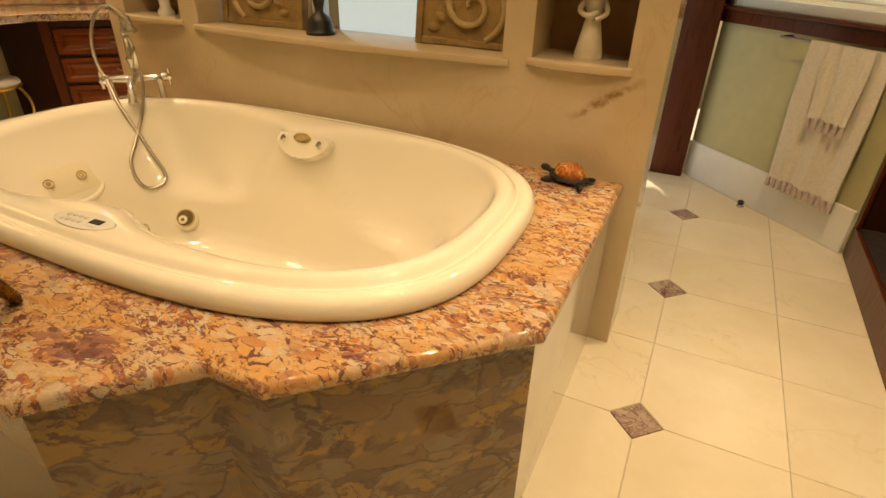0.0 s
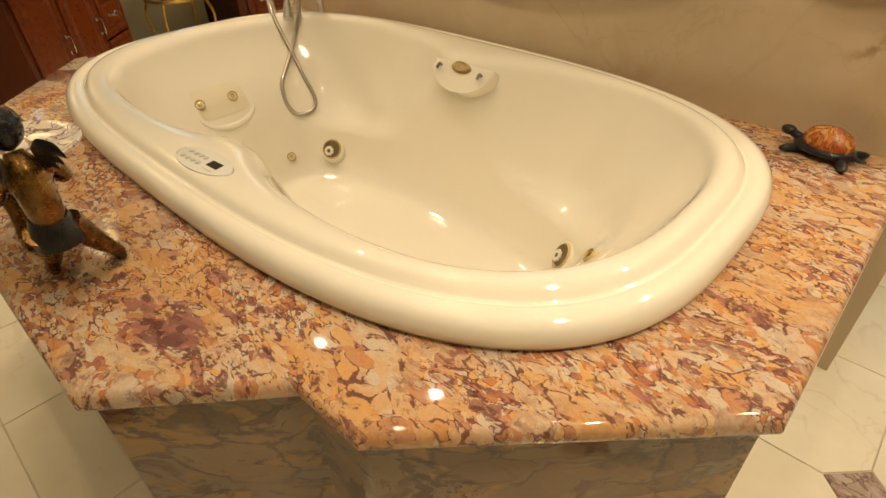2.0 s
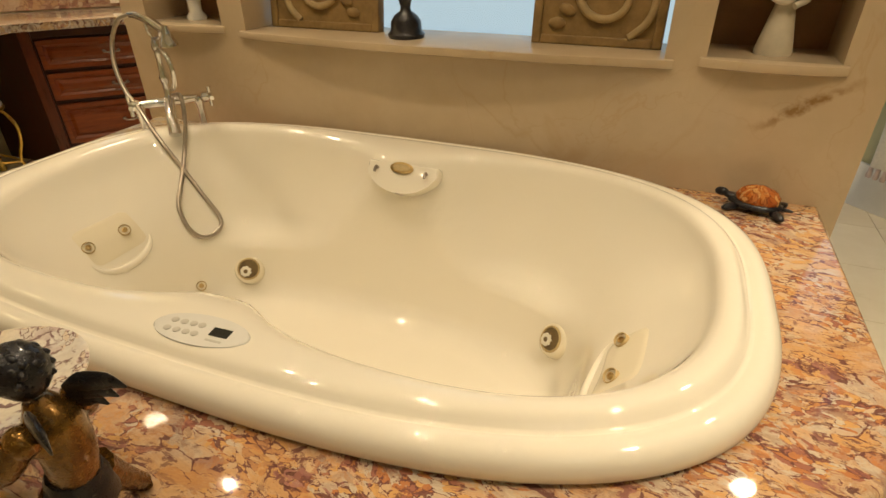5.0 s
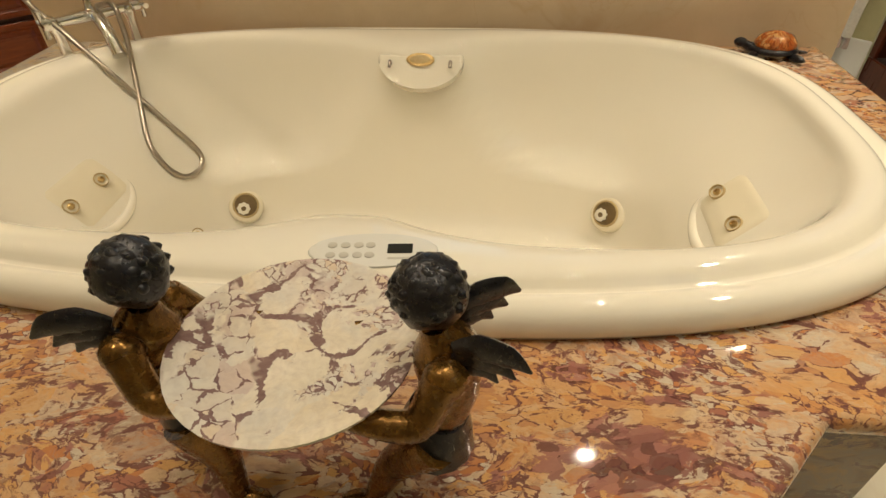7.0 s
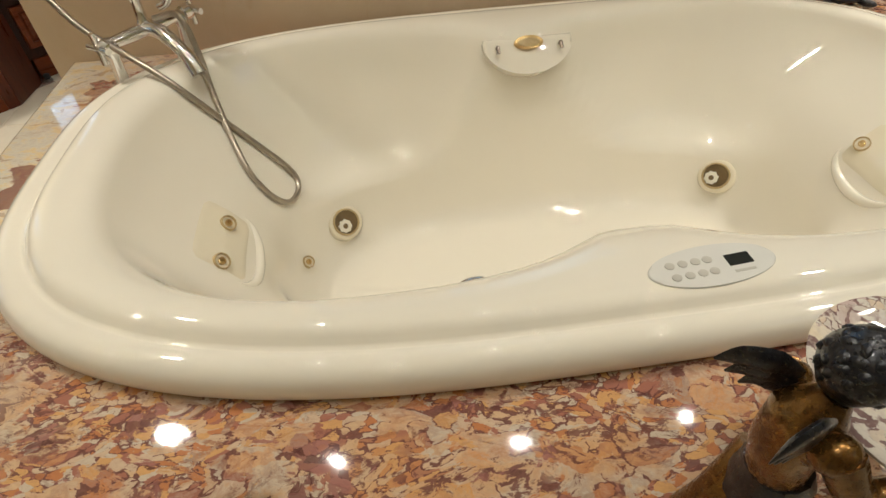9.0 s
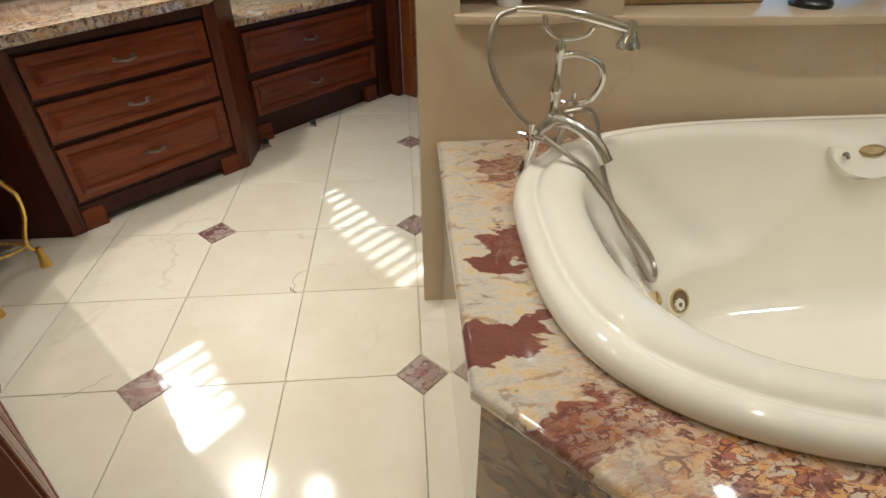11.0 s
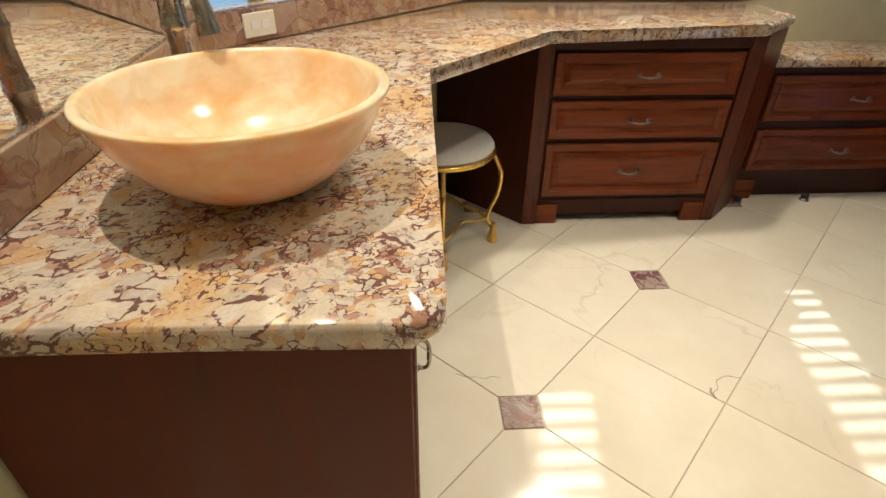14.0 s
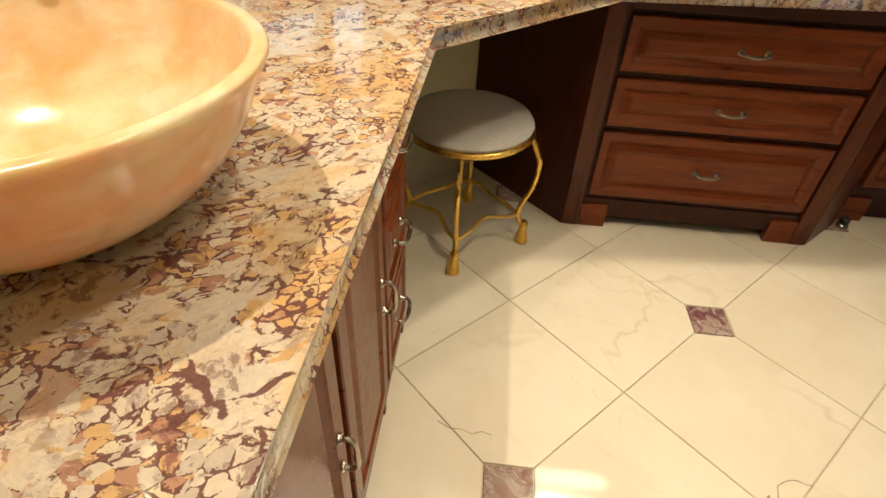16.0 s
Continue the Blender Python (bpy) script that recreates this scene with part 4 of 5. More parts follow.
# turtle figurine
TM = Matrix.Translation((3.255, 0.272, ZD)) @ Matrix.Rotation(radians(-12), 4, "Z") @ Matrix.Scale(0.88, 4)
turtle = thing("turtle_figurine", (3.255, 0.272, ZD), "turtle figurine with amber mosaic shell on marble deck", "figurine")
part("body", blob(bmesh.new(), (0, 0, 0.024), (0.080, 0.056, 0.018)), M_BLACK, turtle, "black patinated body", TM, 60)
part("head", blob(tube([(-0.06, 0, 0.028), (-0.08, 0, 0.034), (-0.095, 0, 0.038)], [0.012, 0.011, 0.010], 10), (-0.100, 0.0, 0.040), (0.021, 0.015, 0.014)), M_BLACK, turtle, "", TM, 60)
for fx, fy, an in ((-0.062, -0.040, 55), (0.066, -0.040, -55), (-0.062, 0.040, -55), (0.066, 0.040, 55)):
    part("flipper", blob(bmesh.new(), (fx, fy, 0.013), (0.036, 0.014, 0.012), (0, 0, an)), M_BLACK, turtle, "", TM, 60)
part("tail", blob(bmesh.new(), (0.085, 0, 0.02), (0.022, 0.006, 0.006)), M_BLACK, turtle, "", TM, 60)
part("shell", blob(bmesh.new(), (0.004, 0, 0.042), (0.064, 0.047, 0.040), seg=22, rough=0.10), M_AMBER, turtle, "amber mosaic shell", TM, 60)

# winged figures that hold the dish: each one plain mesh


def winged_figure(cx, cy, face, feet, yaw):
    """A small standing figure with wings; its arms reach towards the dish at local -x."""
    bm = bmesh.new()
    sx = face
    for fx, fy in feet:
        tube([(0.0, (0.022 if fy > 0 else -0.022), 0.125), (fx * 0.6, fy * 0.6, 0.07), (fx, fy, 0.016)], [0.024, 0.019, 0.011], 10, bm, 5)
        blob(bm, (fx - sx * 0.012, fy, 0.009), (0.024, 0.011, 0.010))
    tube([(0, 0, 0.11), (sx * 0.006, 0, 0.15), (sx * 0.014, 0, 0.19), (sx * 0.012, 0, 0.235), (sx * 0.004, 0, 0.265)], [0.024, 0.026, 0.028, 0.030, 0.013], 14, bm, 6)
    for sy in (-1, 1):
        tube([(sx * 0.010, sy * 0.035, 0.238), (-sx * 0.012, sy * 0.050, 0.20), (-sx * 0.050, sy * 0.052, 0.205), (-sx * 0.075, sy * 0.045, 0.208)], [0.017, 0.015, 0.012, 0.010], 10, bm, 5)
        blob(bm, (sx * 0.012, sy * 0.033, 0.236), (0.020, 0.018, 0.019), seg=12)
        blob(bm, (-sx * 0.012, sy * 0.050, 0.200), (0.0155, 0.0155, 0.0155), seg=10)
    blob(bm, (sx * 0.010, 0, 0.222), (0.027, 0.036, 0.030), seg=14)
    nb = len(bm.faces)
    tube([(0, 0, 0.095), (0, 0, 0.125), (sx * 0.004, 0, 0.150)], [0.038, 0.036, 0.029], 14, bm, 4)
    blob(bm, (0, 0, 0.300), (0.031, 0.029, 0.032), seg=18, rough=0.10, seed=3)
    for k in range(52):
        a, h = 2.4 * k, 1 - 1.35 * k / 51
        r = math.sqrt(max(0.0, 1 - h * h))
        blob(bm, (0.0252 * r * math.cos(a), 0.0236 * r * math.sin(a), 0.301 + 0.0260 * h), (0.0090, 0.0056, 0.0056), (0, 0, 50 * math.sin(k * 1.9)), seg=8)
    for sy in (-1, 1):
        for reach, drop, wide in ((0.062, 0.000, 1.0), (0.050, 0.013, 0.85), (0.036, 0.024, 0.7)):
            feather = bmesh.new()
            tube([(0, 0, 0), (reach * 0.35, 0, 0.010), (reach * 0.7, 0, 0.010), (reach, 0, 0.0)], [0.009 * wide, 0.016 * wide, 0.013 * wide, 0.0015], 10, feather, 6)
            flat = Matrix.Translation((sx * 0.020, sy * 0.022, 0.258 - drop)) @ Matrix.Rotation(radians((0 if sx > 0 else 180) + sy * sx * 22), 4, "Z") @ Matrix.Diagonal((1, 0.34, 1, 1))
            feather.transform(flat)
            tmp = bpy.data.meshes.new("feather")
            feather.to_mesh(tmp)
            feather.free()
            bm.from_mesh(tmp)
            bpy.data.meshes.remove(tmp)
    bm.faces.ensure_lookup_table()
    for f in list(bm.faces)[nb:]:
        f.material_index = 1
    ob = solo("winged_figurine", bm, M_BRONZE, "gilt bronze winged figurine with black hair holding a dish", "figurine", "figurines holding the dish",
              frame_m=Matrix.Translation((cx, cy, ZD)) @ Matrix.Rotation(radians(yaw), 4, "Z"), smooth=60)
    ob.data.materials.append(M_BLACK)


winged_figure(2.165, -1.080, -1, ((-0.055, 0.02), (0.035, -0.035)), -4)
winged_figure(2.412, -1.088, 1, ((-0.018, 0.080), (-0.070, -0.018)), 4)
dish = thing("marble_dish", (2.288, -1.078, ZD + 0.207), "round white breccia marble dish held between two figurines", "dish")
dm = Matrix.Translation((2.288, -1.078, ZD + 0.207)) @ Matrix.Rotation(radians(-1.5), 4, "X")
part("dish_plate", lathe([(0.055, 0.0), (0.095, 0.008), (0.110, 0.017), (0.111, 0.021), (0.106, 0.022), (0.092, 0.015), (0.060, 0.011), (0, 0.010)], 48), M_DISH, dish, "", dm, 40)
part("dish_base", lathe([(0.030, -0.03), (0.062, -0.012), (0.064, -0.001), (0, 0.0)], 24), M_BLACK, dish, "black metal support", dm, 40)

# ---- partition: sills, niche backs, what stands in them ----------------


def sill(x0, x1, z, depth, bow, name):
    """A pale stone sill whose rounded front is a little bowed."""
    bm = bmesh.new()
    n = 24
    prof = []
    for i in range(n + 1):
        s_ = i / n
        x = x0 + (x1 - x0) * s_
        p = 0.010 + bow * (1 - (2 * s_ - 1) ** 2)
        y = WALL_Y - p
        prof.append([bm.verts.new(q) for q in ((x, WALL_Y + depth, z - 0.028), (x, y + 0.010, z - 0.028), (x, y + 0.003, z - 0.025), (x, y, z - 0.014), (x, y + 0.003, z - 0.003), (x, y + 0.010, z), (x, WALL_Y + depth, z))])
    for a, b_ in zip(prof, prof[1:]):
        for k in range(7):
            bm.faces.new((a[k], a[(k + 1) % 7], b_[(k + 1) % 7], b_[k]))
    bm.faces.new(prof[0])
    bm.faces.new(prof[-1])
    return solo(name, bm, M_WALLSTONE, "rounded cream marble sill of a wall niche", "sill", kind="structure", smooth=50)


sill(1.045, 1.435, 1.0545, WALL_T - 0.03, 0.026, "sill_niche_left")
sill(1.50, 2.975, 1.0425, WALL_T - 0.004, 0.050, "sill_opening")
sill(3.04, 3.385, 1.0545, WALL_T - 0.03, 0.026, "sill_niche_right")
for x0, x1, nm in ((1.04, 1.44, "niche_back_left"), (3.035, 3.39, "niche_back_right")):
    solo(nm, box(x0, WALL_Y + WALL_T - 0.028, 1.02, x1, WALL_Y + WALL_T + 0.02, 1.36), M_NICHE, "brown lining at the back of a niche", "niche", kind="structure")
# Added glazing, standing in for a plain daylit shower wall.
win = thing("standin_window", (2.29, 1.58, 0.1), "added window standing in for a daylit shower wall", "window", kind="structure")
for q in ((1.24, 1.53, 0.1, 1.30, 1.63, 2.4), (3.28, 1.53, 0.1, 3.34, 1.63, 2.4), (1.301, 1.53, 0.1, 3.279, 1.63, 0.16), (1.301, 1.53, 2.34, 3.279, 1.63, 2.4)):
    part("window_frame", box(*q, 0.004), M_WHITE, win)
pn = part("pane", box(1.295, 1.58, 0.155, 3.285, 1.586, 2.345), M_GLASS, win)
pn.visible_shadow = False
# This added sheet glows in place of daylight on the shower wall.
solo("backdrop", box(1.18, 1.90, -0.05, 3.35, 1.92, 2.7), M_WALLGLOW, "added glowing sheet for a daylit shower wall", "backdrop", kind="structure")


def carved_panel(x0, x1, flip):
    """A carved plaque with a scroll and leaves, standing in the opening."""
    c = (x0 + x1) / 2
    th = thing("carved_plaque", (c, WALL_Y + 0.12, 1.0425), "ochre carved stone plaque with scroll relief on the sill", "plaque", "plaques in the opening")
    m = Matrix.Translation((c, WALL_Y + 0.125, 1.0425)) @ Matrix.Rotation(radians(-7), 4, "X")
    w = (x1 - x0) / 2
    part("plaque_slab", box(-w, 0, 0, w, 0.03, 0.44, 0.004), M_RELIEF, th, "", m)
    for q in ((-w, 0, -w + 0.028, 0.44), (w - 0.028, 0, w, 0.44), (-w + 0.029, 0, w - 0.029, 0.026)):
        part("border", box(q[0], -0.012, q[1], q[2], -0.001, q[3], 0.004), M_RELIEF, th, "", m)
    f = -1 if flip else 1
    pts = []
    for i in range(26):
        a = i * 0.42
        r = 0.012 + 0.0052 * i
        pts.append((f * (-0.03 + r * math.cos(a)), -0.006, 0.14 + r * math.sin(a) * 0.9))
    part("scroll", tube(pts, [0.006, 0.011, 0.014, 0.012], 8, steps=4), M_SCROLL, th, "pale carved scroll", m, 60)
    bm = bmesh.new()
    for k in range(9):
        a = k * 0.7
        blob(bm, (f * (0.09 + 0.03 * math.cos(a * 2.1)), -0.004, 0.06 + 0.038 * k), (0.028, 0.010, 0.017), (0, 40 * math.sin(a), 0), seg=10)
    part("leaf_relief", bm, M_RELIEF, th, "", m, 60)


carved_panel(1.555, 2.005, False)
carved_panel(2.545, 2.935, True)
bm = lathe([(0.060, 0), (0.062, 0.012), (0.052, 0.022), (0.050, 0.05), (0.038, 0.068), (0.018, 0.082), (0.015, 0.10), (0, 0.101)], 26)
for bx, top_ in ((-0.065, 0.36), (0.065, 0.36), (-0.02, 0.40)):
    tube([(0, 0, 0.09), (bx * 0.35, 0, 0.15), (bx, 0.01, 0.22), (bx * 0.7, 0, 0.30), (bx * 0.3, 0, top_)], [0.015, 0.013, 0.012, 0.010, 0.006], 10, bm, 6)
solo("black_sculpture", bm, M_BLACK, "black branching metal sculpture on a round base", "sculpture", frame_m=Matrix.Translation((2.13, WALL_Y + 0.075, 1.0425)), smooth=50)
bm = lathe([(0.046, 0), (0.048, 0.01), (0.040, 0.05), (0.030, 0.10), (0.022, 0.135), (0.030, 0.165), (0.032, 0.185), (0.014, 0.205), (0.012, 0.212), (0, 0.213)], 20)
blob(bm, (0.012, -0.006, 0.228), (0.021, 0.022, 0.024))
tube([(-0.03, 0, 0.18), (-0.042, -0.02, 0.15), (-0.01, -0.04, 0.135), (0.02, -0.035, 0.15)], 0.009, 8, bm, 5)
tube([(0.03, 0, 0.18), (0.045, -0.02, 0.145), (0.015, -0.04, 0.125)], 0.009, 8, bm, 5)
solo("ivory_figurine", bm, M_IVORY, "slender ivory figurine standing in a wall niche", "figurine", frame_m=Matrix.Translation((3.22, WALL_Y + 0.10, 1.0545)), smooth=60)
bm = lathe([(0.036, 0), (0.038, 0.012), (0.024, 0.03), (0.026, 0.08), (0.034, 0.14), (0.028, 0.20), (0.018, 0.22), (0.020, 0.23), (0, 0.231)], 22)
solo("slim_vase", bm, M_PANEL, "slim pale bluish vase standing in a wall niche", "vase", frame_m=Matrix.Translation((1.215, WALL_Y + 0.10, 1.0545)), smooth=50)
# ---- vanity --------------------------------------------------------------


def pull(parent, m, horizontal=True, mat=None):
    """A pewter bail pull: two posts and a bowed bar; m puts local -y in front of the drawer."""
    mat = mat or M_PEWTER
    h = part("pull", tube([(-0.04, 0, 0), (-0.042, -0.016, 0), (-0.03, -0.026, -0.002), (0, -0.028, -0.005), (0.03, -0.026, -0.002), (0.042, -0.016, 0), (0.04, 0, 0)], [0.006, 0.005, 0.0045, 0.006, 0.0045, 0.005, 0.006], 8, steps=5), mat, parent, "pewter bail pull", m, 60)
    for sx in (-0.04, 0.04):
        part("rosette", lathe([(0.011, 0), (0.010, 0.003), (0.006, 0.005), (0, 0.005)], 12), mat, h, "", m @ Matrix.Translation((sx, -0.001, 0)) @ Matrix.Rotation(radians(90), 4, "X"), 40)


def raised_front(name, parent, x0, x1, z0, z1, m, label="", rail=0.05, mat=None, field=None):
    """A drawer or door front in local x, z, facing local -y: moulded frame round a raised field."""
    bm = bmesh.new()
    steps = [(0, 0.002), (0, -0.018), (0.003, -0.021), (rail - 0.014, -0.021), (rail - 0.010, -0.017), (rail, -0.010), (rail + 0.002, -0.009), (rail + 0.022, -0.019), (rail + 0.026, -0.020)]
    rings = []
    for d, y in steps:
        rings.append([bm.verts.new(q) for q in ((x0 + d, y, z0 + d), (x1 - d, y, z0 + d), (x1 - d, y, z1 - d), (x0 + d, y, z1 - d))])
    for a, b_ in zip(rings, rings[1:]):
        for i in range(4):
            bm.faces.new((a[i], a[(i + 1) % 4], b_[(i + 1) % 4], b_[i]))
    bm.faces.new(rings[-1])
    ob = part(name, bm, mat or M_WOODH, parent, label, m)
    return ob


# dressing cabinet with three drawers
CU = 1.125
cab = thing("drawer_cabinet", tuple(R45 @ Vector((0.66, 1.36, 0))), "dark cherry wood cabinet with three raised panel drawers", "cabinet", turn=45)
# Carcass, knee panel, plinth and top rail carry painted shade in their wood.
part("carcass", prism([(0.215, CU), (1.12, CU), (1.29, 1.285), (1.29, ALC_U - 0.004), (0.215, ALC_U - 0.004)], 0.10, ZC - 0.047), M_WOODSHADE, cab, "", R45)
part("side_panel", prism([(0.197, CU - 0.018), (0.213, CU + 0.004), (-0.170, 1.512), (-0.186, 1.496)], 0.0, ZC - 0.047, 0.002), M_WOODSHADE, cab, "angled knee space panel with shade in its colour", R45)
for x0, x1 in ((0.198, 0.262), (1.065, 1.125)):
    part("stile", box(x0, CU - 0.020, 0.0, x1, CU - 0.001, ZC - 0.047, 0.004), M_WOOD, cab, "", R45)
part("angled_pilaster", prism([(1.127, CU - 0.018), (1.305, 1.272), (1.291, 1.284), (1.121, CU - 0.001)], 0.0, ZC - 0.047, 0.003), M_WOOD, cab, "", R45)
part("plinth", box(0.263, CU - 0.006, 0.045, 1.064, CU + 0.03, 0.125, 0.004), M_WOODSHADE, cab, "", R45)
for x0, x1 in ((0.263, 0.36), (0.967, 1.064)):
    bmq = prism([(x0, CU - 0.018), (x1, CU - 0.018), (x1, CU + 0.01), (x0, CU + 0.01)], 0.0, 0.10, 0.004)
    part("bracket_foot", bmq, M_WOODH, cab, "", R45)
for z0, z1 in ((0.148, 0.402), (0.428, 0.592), (0.618, 0.790)):
    mm = R45 @ Matrix.Translation((0, CU - 0.001, 0))
    d = raised_front("drawer", cab, 0.275, 1.052, z0, z1, mm, rail=0.042)
    pull(d, mm @ Matrix.Translation((0.663, -0.021, (z0 + z1) / 2)))
part("top_rail", box(0.263, CU - 0.016, 0.806, 1.064, CU - 0.001, ZC - 0.047, 0.003), M_WOODSHADE, cab, "", R45)

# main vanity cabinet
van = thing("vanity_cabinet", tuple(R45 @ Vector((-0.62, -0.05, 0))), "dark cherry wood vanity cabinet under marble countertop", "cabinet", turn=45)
# The vanity's carcass and plinth use the shade-darkened cherry.
part("carcass", box(VW + 0.01, -0.545, 0.0, -0.338, 0.48, ZC - 0.047), M_WOODSHADE, van, "", R45)
part("end_panel", box(VW + 0.01, -0.565, 0.0, -0.322, -0.547, ZC - 0.047, 0.003), M_ENDWOOD, van, "plain dark end panel", R45)
MV = R45 @ Matrix.Translation((-0.336, 0, 0)) @ Matrix.Rotation(radians(90), 4, "Z")
for x0, x1 in ((-0.545, -0.515), (-0.185, -0.165), (0.165, 0.185), (0.455, 0.48)):
    part("stile", box(x0, -0.010, 0.0, x1, -0.001, ZC - 0.047, 0.002), M_WOOD, van, "", MV)
for x0, x1 in ((-0.512, -0.188), (-0.162, 0.162)):
    d = raised_front("door", van, x0, x1, 0.12, 0.835, MV, rail=0.055)
    pull(d, MV @ Matrix.Translation((x1 - 0.03 if x0 > -0.3 else x1 - 0.03, -0.021, 0.47)) @ Matrix.Rotation(radians(90), 4, "Y"), mat=M_NICKEL)
for z0, z1 in ((0.12, 0.37), (0.385, 0.61), (0.625, 0.835)):
    d = raised_front("drawer", van, 0.188, 0.452, z0, z1, MV, rail=0.04)
    pull(d, MV @ Matrix.Translation((0.32, -0.021, (z0 + z1) / 2)), mat=M_NICKEL)
part("plinth", box(-0.512, -0.004, 0.0, 0.452, -0.0005, 0.105, 0.001), M_WOODSHADE, van, "", MV)

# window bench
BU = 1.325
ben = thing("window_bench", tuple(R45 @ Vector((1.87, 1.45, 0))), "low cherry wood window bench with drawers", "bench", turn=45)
# Bench body, plinth and end stile are coloured darker to give shade.
part("carcass", box(1.309, BU, 0.11, DOOR_V - 0.006, ALC_U - 0.004, 0.672), M_WOODSHADE, ben, "", R45)
part("plinth", box(1.32, BU + 0.03, 0.0, DOOR_V - 0.02, BU + 0.05, 0.109), M_WOODSHADE, ben, "", R45)
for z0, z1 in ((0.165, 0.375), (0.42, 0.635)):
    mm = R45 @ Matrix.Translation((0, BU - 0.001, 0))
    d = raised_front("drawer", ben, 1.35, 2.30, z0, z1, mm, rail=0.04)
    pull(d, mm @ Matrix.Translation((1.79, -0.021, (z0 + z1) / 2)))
part("stile", box(2.315, BU - 0.016, 0.0, DOOR_V - 0.006, BU - 0.001, 0.672, 0.003), M_WOODSHADE, ben, "", R45)
for x0 in (1.33, 2.20):
    part("foot", box(x0, BU - 0.012, 0.0, x0 + 0.10, BU + 0.029, 0.109, 0.004), M_WOODH, ben, "", R45)
solo("bench_top", prism([(1.306, BU - 0.035), (DOOR_V - 0.004, BU - 0.035), (DOOR_V - 0.004, ALC_U - 0.003), (1.306, ALC_U - 0.003)], 0.673, 0.715, 0.014, 4), M_COUNTER, "polished veined marble slab on the window bench", "bench top", frame_m=R45, smooth=40)

# backsplash and mirrors


def along(v0, u0, v1, u1):
    return R45 @ Matrix.Translation((v0, u0, 0)) @ Matrix.Rotation(math.atan2(u1 - u0, v1 - v0), 4, "Z"), math.hypot(v1 - v0, u1 - u0)


RUNS = [(VW, -0.60, VW, CORNER[1], "vanity"), (VW, CORNER[1], -0.06, ALC_U0, "corner"), (-0.06, ALC_U0, 1.30, ALC_U0, "dressing")]
for k, (v0, u0, v1, u1, nm) in enumerate(RUNS):
    m, ln = along(v0, u0, v1, u1)
    solo("backsplash_" + nm, box(0.002, -0.022, ZC + 0.001, ln - 0.002, -0.002, ZC + 0.106, 0.003), M_SPLASH, "low veined marble backsplash along the counter", "backsplash", kind="structure", frame_m=m)
    if k < 2:
        mr = thing("wall_mirror", tuple(m @ Vector((ln / 2, -0.01, ZC + 0.108))), "frameless wall mirror above the marble backsplash", "mirror", "mirrors over the vanity")
        part("mirror_glass", box(0.012, -0.010, ZC + 0.112, ln - 0.012, -0.003, 2.15), M_MIRROR, mr, "", m)
        part("mirror_channel", box(0.006, -0.014, ZC + 0.1065, ln - 0.006, -0.003, ZC + 0.112), M_NICKEL, mr, "thin metal channel", m)


def outlet(m, x, z, w=0.118, h=0.076):
    o = thing("wall_outlet", tuple(m @ Vector((x, -0.022, z))), "ivory plastic outlet plate on the backsplash", "outlet", "outlets")
    part("cover_plate", box(x - w / 2, -0.029, z - h / 2, x + w / 2, -0.0225, z + h / 2, 0.003), M_OUTLET, o, "", m)
    for sx in (-0.02, 0.02):
        part("socket", box(x + sx - 0.014, -0.0305, z - 0.013, x + sx + 0.014, -0.0288, z + 0.013, 0.001), M_WHITE, o, "", m)


m1, _ = along(*RUNS[1][:4])
outlet(m1, 0.175, ZC + 0.056)
m2, _ = along(*RUNS[2][:4])
outlet(m2, 0.80, ZC + 0.062)
m0, _ = along(*RUNS[0][:4])

# onyx bowl
BV, BUU, BR = -0.59, -0.212, 0.243
bowl_at = R45 @ Vector((BV, BUU, ZC))
prof_o = [(0.0, 0.001), (0.070, 0.001), (0.118, 0.016), (0.166, 0.048), (0.206, 0.096), (0.230, 0.146), (BR - 0.001, 0.170)]
prof_i = [(BR - 0.008, 0.175), (BR - 0.018, 0.172), (0.212, 0.145), (0.190, 0.104), (0.152, 0.062), (0.102, 0.034), (0.03, 0.022), (0.0, 0.021)]
smooth_prof = [(float(p.x), float(p.z)) for p in spline([(r, 0, z) for r, z in prof_o + prof_i], 4)]
smooth_prof = [(max(0.0, r), z) for r, z in smooth_prof]
bowl = thing("vessel_sink", tuple(bowl_at), "translucent peach onyx vessel sink on marble counter", "sink")
bm = lathe(smooth_prof, 64)
for v in bm.verts:
    q = Vector((v.co.x * 3, v.co.y * 3, v.co.z * 3))
    v.co += Vector((v.co.x, v.co.y, 0)) * 0.02 * noise.noise(q * 2.0)
part("bowl", bm, M_ONYX, bowl, "", Matrix.Translation(bowl_at), 60)
part("drain_ring", lathe([(0.030, 0.022), (0.030, 0.026), (0.018, 0.027), (0, 0.024)], 20), M_NICKEL, bowl, "brushed nickel drain", Matrix.Translation(bowl_at), 40)

# vessel faucet
fa = R45 @ Vector((-0.765, 0.045, ZC))
fau = thing("vessel_faucet", tuple(fa), "tall brushed nickel faucet with ringed bamboo stem", "faucet")
mf = Matrix.Translation(fa)
part("stem", lathe([(0.034, 0), (0.034, 0.008), (0.027, 0.016), (0.024, 0.06), (0.027, 0.085), (0.029, 0.09), (0.027, 0.095), (0.023, 0.13), (0.022, 0.18), (0.027, 0.205), (0.029, 0.212), (0.026, 0.22), (0.023, 0.26), (0.027, 0.30), (0.029, 0.306), (0.024, 0.32), (0, 0.33)], 28), M_NICKEL, fau, "", mf, 40)
tow = Vector((0.80, 0.20, 0)).normalized()
